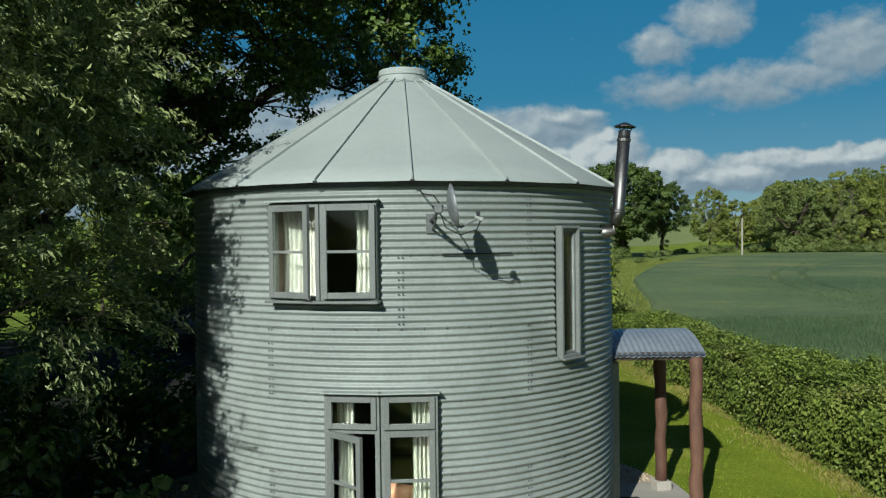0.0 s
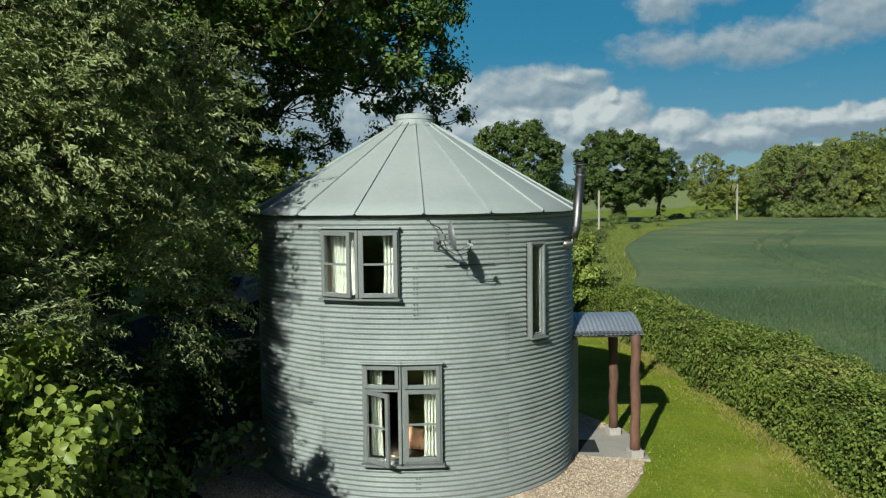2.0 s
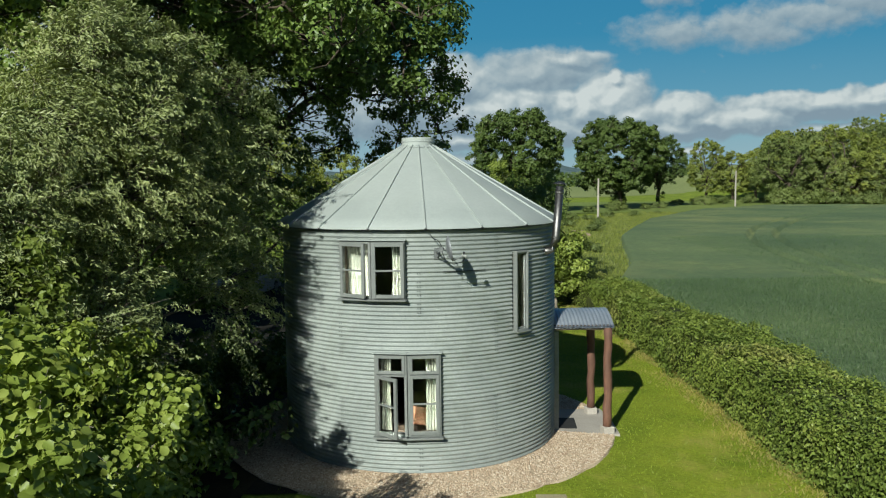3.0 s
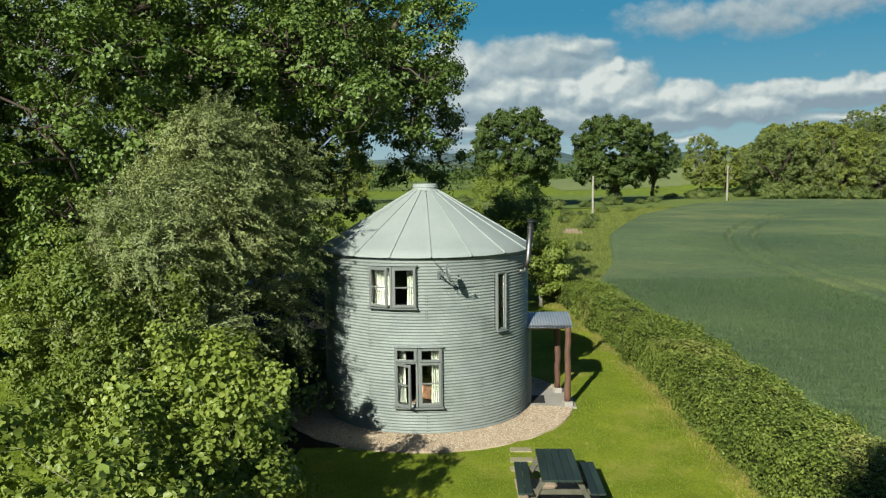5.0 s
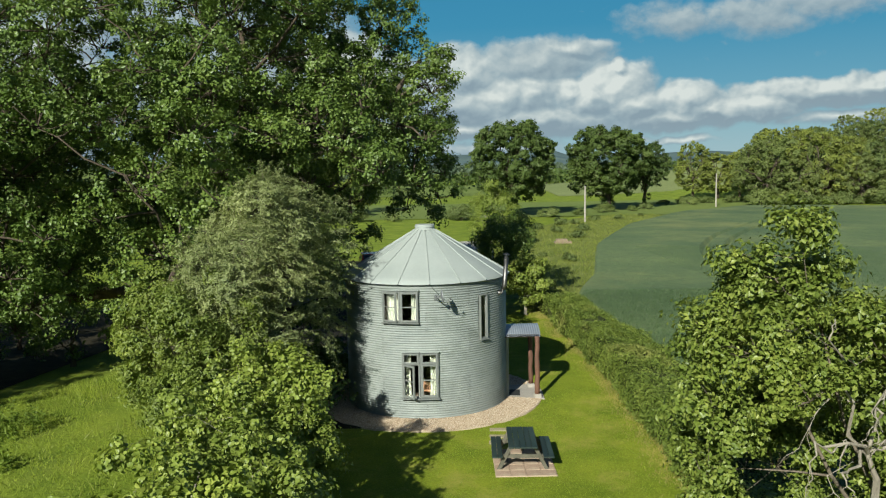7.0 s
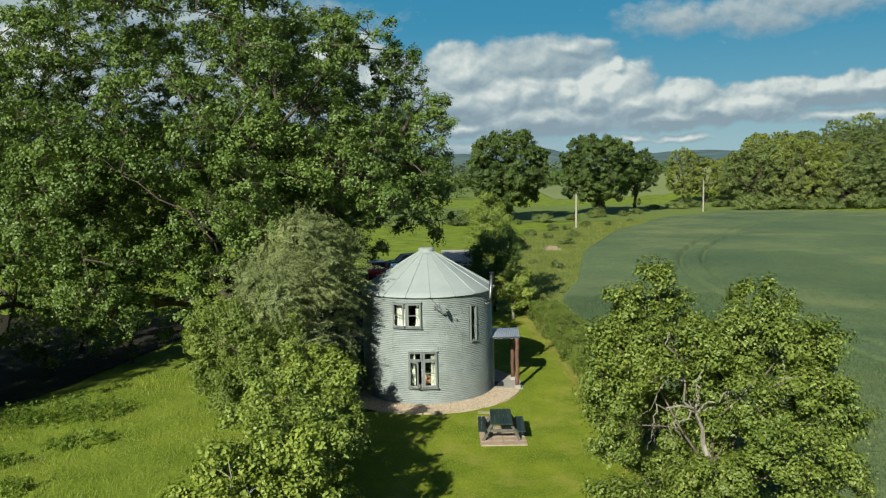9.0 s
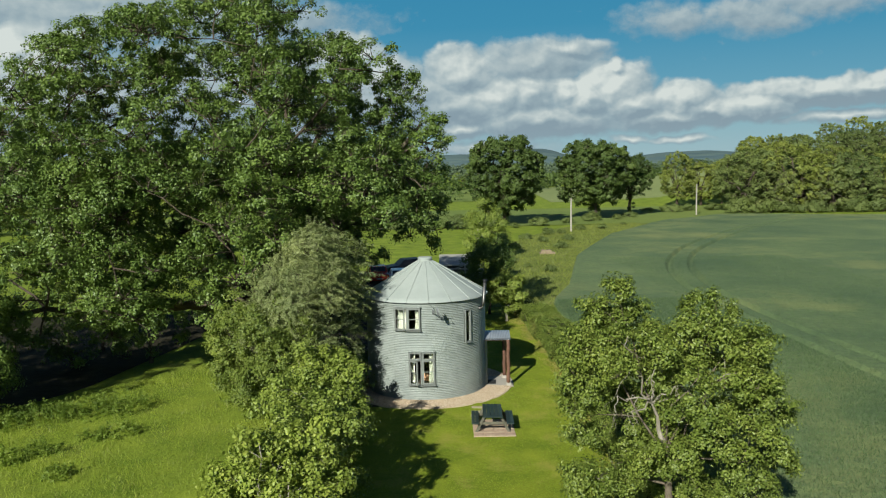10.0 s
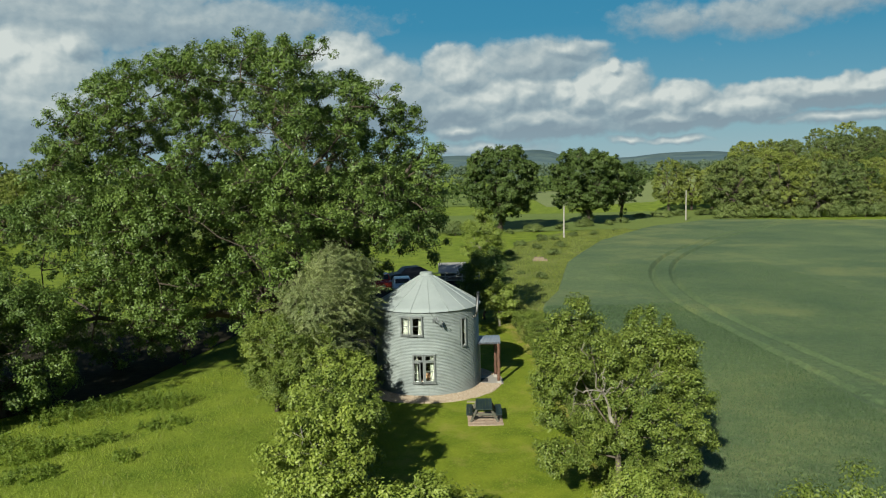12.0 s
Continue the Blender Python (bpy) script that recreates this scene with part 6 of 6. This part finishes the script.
def nettle_patch(x, y, r, h, seed):
    rg = np.random.default_rng(seed)
    stems = int(34 * r * r) + 6
    th, rr = rg.uniform(0, 2 * np.pi, stems), r * np.sqrt(rg.random(stems))
    hh = h * rg.uniform(0.55, 1.1, stems) * (1 - 0.35 * (rr / r) ** 2)
    own = np.repeat(np.arange(stems), 26)
    w = rg.random(len(own)) ** 0.7
    P = np.stack([rr[own] * np.cos(th[own]), rr[own] * np.sin(th[own]), hh[own] * w], axis=1) + rg.normal(size=(len(own), 3)) * np.array([0.055, 0.055, 0.02])
    P[:, 2] = np.maximum(P[:, 2], 0.02)
    N = unit(rg.normal(size=(len(own), 3)) * 0.5 + np.array([0, 0, 0.8]))
    root = thing("nettle_patch", "clump of tall dark green nettles in the rough grass", "nettles", (x, y, 0), 0, "nettle clumps")
    put("foliage", leaf_mesh("foliage", P, N, rg.uniform(0.07, 0.13, len(own)), 0.5, 0.5, rg), MAT["nettle_leaf"], root)


for k, (x, y, r, h) in enumerate(((-13.0, -3.4, 1.1, 1.0), (-14.3, -3.9, 1.2, 1.0), (-15.8, -4.6, 1.1, 0.95), (-17.6, -5.2, 1.3, 0.9), (-11.9, -6.6, 0.75, 0.6),
                                  (-12.8, -6.9, 0.5, 0.5), (-15.0, -9.2, 0.8, 0.7), (-14.0, -8.4, 0.6, 0.6), (-17.0, -10.0, 1.6, 0.8), (-19.3, -9.4, 1.5, 0.8), (-12.2, -10.6, 0.6, 0.45),
                                  (-15.3, -12.4, 1.0, 0.5), (-18.8, -12.6, 1.5, 0.7))):
    nettle_patch(x, y, r, h, 200 + k)


# ---- yard things behind the house: parked cars, fence, shed ----
def car(name, label, paint, at, rz, length=4.1, width=1.72, height=1.45):
    root = thing(name, label, "car", at, rz, "parked cars")
    prof = [(-0.5, 0.30), (-0.5, 0.52), (-0.47, 0.60), (-0.25, 0.66), (-0.12, 0.98), (0.22, 1.0), (0.42, 0.70), (0.485, 0.64), (0.5, 0.34), (0.46, 0.20), (-0.46, 0.20)]
    bm = bmesh.new()
    secs = []
    for s, inset in ((-1, 0.10), (-0.94, 0.0), (0.94, 0.0), (1, 0.10)):
        line = []
        for u, v in prof:
            tuck = 1 - 0.17 * max(0, (v - 0.62) / 0.38)
            line.append(bm.verts.new((u * length * (1 - inset * 0.12), s * width / 2 * tuck, v * height * (1 - inset * 0.08))))
        secs.append(line)
    k = len(prof)
    for a, b in zip(secs, secs[1:]):
        for i in range(k):
            bm.faces.new((a[i], a[(i + 1) % k], b[(i + 1) % k], b[i]))
    bm.faces.new(secs[0])
    bm.faces.new(list(reversed(secs[-1])))
    bmesh.ops.recalc_face_normals(bm, faces=bm.faces)
    part("body", bm, paint, root)
    for u0, u1, nm in ((-0.235, -0.135, "windscreen"), (0.24, 0.385, "rear_window")):
        bm = bmesh.new()
        z = (lambda u: 0.66 + (u + 0.25) / 0.13 * 0.32) if nm == "windscreen" else (lambda u: 1.0 - (u - 0.22) / 0.20 * 0.30)
        q = [(u * length - (0.012 if u < 0 else -0.012), s * width * 0.38, z(u) * height + 0.012) for u, s in ((u0, -1), (u0, 1), (u1, 1), (u1, -1))]
        q2 = [(a + 0.01, b, c - 0.02) for a, b, c in q]
        hv1, hv2 = [bm.verts.new(v) for v in q], [bm.verts.new(v) for v in q2]
        bm.faces.new(hv1)
        bm.faces.new(list(reversed(hv2)))
        for i in range(4):
            bm.faces.new((hv1[i], hv1[(i + 1) % 4], hv2[(i + 1) % 4], hv2[i]))
        part(nm, bm, MAT["black_metal"], root, "dark car glass")
    for s in (-1, 1):
        part("side_window", box((0.04 * length, s * width * 0.45, 0.80 * height), (0.40 * length, 0.03, 0.19 * height), Matrix.Rotation(s * 0.30, 3, "X"), 0.01), MAT["black_metal"], root, "dark car glass")
        part("headlight", box((-0.487 * length, s * width * 0.36, 0.50 * height), (0.10, 0.28, 0.12), None, 0.03), MAT["frame_pale"], root, "pale headlight glass")
        for u in (-0.31, 0.31):
            wheel = part("wheel", add_tube(bmesh.new(), [(0, -0.10, 0), (0, 0.10, 0)], [0.31, 0.31], 20), MAT["tyre"], root, at=pose(u * length, s * (width / 2 - 0.1), 0.31))
            part("rim", add_tube(bmesh.new(), [(0, s * 0.06, 0), (0, s * 0.106, 0)], [0.2, 0.19], 14), MAT["flue"], wheel)
    part("number_plate_bar", box((-0.502 * length, 0, 0.34 * height), (0.02, 0.50, 0.11), None, 0.004), MAT["frame_pale"], root)
    return root


car("parked_car", "silver parked car facing the house in deep shade", MAT["car_silver"], (-8.3, 19.0, 0.02), 82)
car("parked_car", "red parked car behind the house", MAT["car_red"], (-5.2, 34.5, 0.02), 100)
car("parked_car", "white parked car behind the house", MAT["car_white"], (-3.0, 31.6, 0.02), 96)
car("parked_car", "blue parked car at the far end of the yard", MAT["car_blue"], (-2.6, 38.5, 0.02), 20, 4.4, 1.8, 1.6)

fence = thing("rail_fence", "silvered post and rail fence across the end of the yard", "fence", (0, 36.2, 0))
for k in range(4):
    part("fence_post", box((-0.6 + 1.7 * k, 0, 0.62), (0.11, 0.11, 1.30), None, 0.01), MAT["rail"], fence)
for z in (0.42, 0.80, 1.16):
    part("rail", box((1.95, -0.07, z), (5.3, 0.04, 0.10), Matrix.Rotation(radians(0.6), 3, "Y"), 0.006), MAT["rail"], fence)
part("brace", box((1.6, -0.12, 0.75), (2.1, 0.035, 0.08), Matrix.Rotation(radians(-18), 3, "Y"), 0.005), MAT["rail"], fence)

shed = thing("shed", "low timber shed with a pale sloping sheet roof", "shed", (1.9, 39.6, 0))
part("wall", box((0, 0, 0.5), (2.5, 2.2, 1.05), None, 0.01), MAT["bare_timber"], shed)
part("roof", box((0, -0.05, 1.24), (3.0, 3.2, 0.05), Matrix.Rotation(radians(13), 3, "X"), 0.008), MAT["shed_roof"], shed, "pale weathered sheet roof")

pile = thing("log_pile", "small heap of tan cut logs in the rough grass", "log pile", (12.8, 54.0, 0))
r_ = random.Random(9)
for k in range(10):
    x, z = (k % 6) * 0.3 - 0.75 + (k // 6) * 0.15, 0.15 + (k // 6) * 0.24
    part("log", add_tube(bmesh.new(), [(x, -0.5, z), (x + r_.uniform(-0.05, 0.05), 0.5, z)], [0.15, 0.14], 10), MAT["cut_log"], pile)


# ---- things seen inside through the lower window ----
chest = thing("window_chest", "low dark timber chest under the lower window", "chest", (0.05, -2.18, 0.08), -3)
part("body", box((0, 0, 0.30), (1.0, 0.40, 0.58), None, 0.01), MAT["lining"], chest)
part("lid", box((0, 0, 0.61), (1.04, 0.44, 0.04), None, 0.01), MAT["lining"], chest)
cush = thing("cushion", "orange patterned square cushion propped by the window", "cushion", (0.02, -2.22, 0.71), 10)
bm = lathe([(0.02, -0.06), (0.10, -0.055), (0.17, -0.02), (0.18, 0.0), (0.17, 0.02), (0.10, 0.055), (0.02, 0.06)], 24)
for v in bm.verts:
    q = max(abs(v.co.x), abs(v.co.y)) / max(1e-6, math.hypot(v.co.x, v.co.y))
    v.co.x, v.co.y = v.co.x / q * 0.9, v.co.y / q * 0.9
part("cover", bm, MAT["cushion"], cush, at=pose(0, 0, 0.22, 74, 12, 0), smooth=True)
throw = thing("folded_throw", "folded straw-yellow throw on the chest by the window", "throw", (0.24, -2.26, 0.71), 6)
for k in range(3):
    part("fold", box((0, 0, 0.04 + 0.075 * k), (0.20, 0.16, 0.07), None, 0.025), MAT["yellow_cloth"], throw)


# ---- distance: poles, field trees, hedgerows, hillside wood ----
for k, (x, y, h) in enumerate(((20.5, 84.5, 5.2), (50.4, 117.6, 6.2))):
    pl = thing("utility_pole", "plain grey timber pole beside the field", "pole", (x, y, rise(x, y) - 0.1), 0, "poles along the field")
    part("shaft", add_tube(bmesh.new(), [(0, 0, 0), (0, 0, h * 0.5), (0.02, 0, h)], [0.15, 0.13, 0.11], 10), MAT["pole"], pl)
    part("cap", add_tube(bmesh.new(), [(0.02, 0, h), (0.02, 0, h + 0.05)], [0.12, 0.06], 10), MAT["pole"], pl)


def field_tree(x, y, width, height, seed, leaf="far_leaf", clear=0.15, label="broad dark green field oak standing in the hedgerow", group="field trees", clumps=1700, ivy=False):
    lob = ellipsoid_lobes((0, 0, height * (0.5 + clear / 2)), (width / 2, width / 2, height * (0.5 - clear / 2)), 80, width * 0.088, seed, lowest=-0.9, inside=0.88, uneven=0.11, squash=0.9)
    if ivy:
        lob += [(0, 0, height * (0.05 + 0.075 * k), width * (0.055 + 0.008 * k), width * (0.055 + 0.008 * k), height * 0.06) for k in range(7)]
    return grow_tree("field_tree", label, "tree", (x, y, rise(x, y)), lob, width * 0.035, (0, 0, height * 0.42), MAT[leaf], MAT["bark"], clumps, 20, width * 0.025,
                     width * 0.034, seed, aspect=0.7, limb_r=width * 0.014, group=group, under=0.8, core=30, spray=4, spray_r=width * 0.036, inner_part=0.03)


def planted(tree, x, y, turn, wide, tall):
    c = copy_thing(tree, pose(x, y, rise(x, y), 0, 0, turn))
    c.scale = (wide, wide, tall)
    return c


field_oak = field_tree(11.4, 101, 13.6, 15.4, 301, clumps=2700, ivy=True)
planted(field_oak, 29.6, 113, 140, 1.06, 0.96)
field_tree(37.8, 119, 8.8, 12.0, 303, clear=0.3, ivy=True)
slim_tree = field_tree(55.4, 147, 8.0, 13.0, 304, "wood_leaf", 0.06, "slim light green hedgerow tree")
planted(slim_tree, 61.5, 149, 80, 1.0, 0.80)
planted(slim_tree, 67.5, 152, 200, 0.92, 0.84)
kinds = [field_tree(72, 124, 12.5, 14.0, 307, "wood_leaf", 0.04, "leafy yellow-green woodland edge tree", "hillside wood", 800),
         field_tree(82, 122, 12, 12.0, 308, "wood_olive", 0.04, "leafy olive woodland edge tree", "hillside wood", 800),
         field_tree(92, 131, 10, 11, 309, "far_leaf", 0.10, "dark leafy woodland tree", "hillside wood", 700),
         field_tree(78, 119, 8.5, 9, 310, "wood_grey", 0.02, "rounded grey-green woodland edge willow", "hillside wood", 700)]
r_ = random.Random(17)
for row in range(9):
    for k in range(12):
        x = 63.5 + k * (5.2 + 0.35 * row) + row * 4.6 + r_.uniform(-2, 2)
        y = 125 + row * 12.5 - (x - 62) * 0.17 + r_.uniform(-2, 3)
        c = copy_thing(kinds[r_.choice((0, 0, 0, 0, 1, 1, 3, 2) if row < 3 else (0, 0, 1, 1, 1, 2))], pose(x, y, rise(x, y) - 0.4, 0, 0, r_.uniform(0, 360)))
        g = r_.uniform(0.75, 1.0) * (1.18 if 60 < x < 80 and row < 3 else 0.92 if row < 1 else 0.80)
        c.scale = (g * r_.uniform(0.95, 1.15), g, g * r_.uniform(0.88, 1.08))
for k in range(26):
    x, y = -125 + k * 4.4 + r_.uniform(-3, 3), 120 + 50 * math.sin(k * 0.5) + r_.uniform(-10, 25)
    if x > -14:
        continue
    c = copy_thing(kinds[r_.choice((0, 1, 2))], pose(x, y, rise(x, y) - 0.4, 0, 0, r_.uniform(0, 360)))
    g = r_.uniform(0.6, 0.95)
    c.scale = (g, g, g)
for k in range(44):
    x, y = -120 + k * 7.5 + r_.uniform(-3, 3), 330 + 90 * math.sin(k * 1.3) + r_.uniform(-10, 10)
    c = copy_thing(kinds[2], pose(x, y, rise(x, y) - 0.5, 0, 0, r_.uniform(0, 360)))
    g = r_.uniform(0.4, 0.8)
    c.scale = (g * 1.5, g, g * 0.8)
# hedgerow shrubs along the pasture
lob = ellipsoid_lobes((0, 0, 0.9), (1.9, 1.3, 1.0), 9, 0.6, 400, lowest=-0.5, inside=0.8)
shrub = grow_tree("hedgerow_shrub", "low rough hedgerow shrub by the pasture", "bush", (3, 96, 0), lob, 0.05, (0, 0, 0.5), MAT["wood_olive"], MAT["bark"],
                  110, 34, 0.22, 0.45, 401, aspect=0.65, limb_r=0.03, under=0.9, group="hedgerow shrubs")
for k in range(46):
    if k % 2:
        continue
    if k < 26:
        x, y = -22 + 62 * (k / 25) + r_.uniform(-1, 1), 94 + max(0, (k - 14)) * 2.0 + r_.uniform(-1, 1)
    else:
        x, y = 44 + (k - 26) * 2.4, 128 + (k - 26) * 0.9 + r_.uniform(-1.5, 1.5)
    c = copy_thing(shrub, pose(x, y, rise(x, y), 0, 0, r_.uniform(0, 360)))
    g = r_.uniform(0.25, 0.75)
    c.scale = (g * 1.5, g * 1.2, g)
for k in range(26):
    x = 60 + k * 2.6 + r_.uniform(-1, 1)
    y = 121 - (x - 62) * 0.17 + r_.uniform(-1, 1)
    c = copy_thing(shrub, pose(x, y, rise(x, y) - 0.1, 0, 0, r_.uniform(0, 360)))
    g = r_.uniform(0.8, 1.7)
    c.scale = (g * 1.2, g, g)
for k in range(16):
    w = r_.random()
    y = 34 + 62 * w
    x = interp([(20, 3.5), (50, 6), (75, 12), (92, 20), (116, 45)])(y) + (crop_left(y) - interp([(20, 3.5), (50, 6), (75, 12), (92, 20), (116, 45)])(y)) * r_.random() ** 1.3 * 0.8
    c = copy_thing(shrub, pose(x, y, 0, 0, 0, r_.uniform(0, 360)))
    g = r_.uniform(0.18, 0.42)
    c.scale = (g * 1.3, g * 1.3, g)


def far_woods(name, label, rows, leaf, seed):
    """Belts of distant woodland and hedgerow trees, too far off to count."""
    rg = np.random.default_rng(seed)
    P, size = [], []
    for far, count, tall, gap in rows:
        for _ in range(count):
            b = rg.uniform(-0.62, 0.62)
            if noise.noise((b * 9.0, far * 0.01, 3.0)) < gap:
                continue
            x, y = far * math.tan(b), far * (1 + 0.08 * math.sin(b * 11 + far)) + rg.uniform(-8, 8)
            h = tall * rg.uniform(0.5, 1.15)
            d = unit(rg.normal(size=(46, 3))) * rg.random((46, 1)) ** 0.33
            P.append(np.array([x, y, rise(x, y) + h * 0.5]) + d * np.array([h * 0.62, h * 0.62, h * 0.5]))
            size.append(np.full(46, h * 0.24))
    P, size = np.concatenate(P), np.concatenate(size)
    P[:, 2] = np.maximum(P[:, 2], 0.2)
    N = unit(rg.normal(size=P.shape) * 0.6 + np.array([0, -0.3, 0.6]))
    ob = put(name, leaf_mesh(name, P, N, size * rg.uniform(0.7, 1.3, len(P)), 0.8, 0.2, rg), leaf)
    return tagged(ob, label, "woodland", kind="stuff")


far_woods("far_hedgerows", "dark green hedgerow trees between distant fields", [(205, 130, 3.4, 0.05), (262, 130, 6.0, 0.1), (335, 160, 7.0, 0.05)], MAT["far_leaf"], 501)
far_woods("far_woodland", "belts of distant woodland, haze tinted into their blue-green leaves", [(460, 230, 9.0, -0.05), (640, 260, 10.0, -0.1), (900, 300, 12.0, -0.15), (1400, 340, 16.0, -0.3), (2100, 380, 20.0, -0.6)], MAT["haze_leaf"], 502)
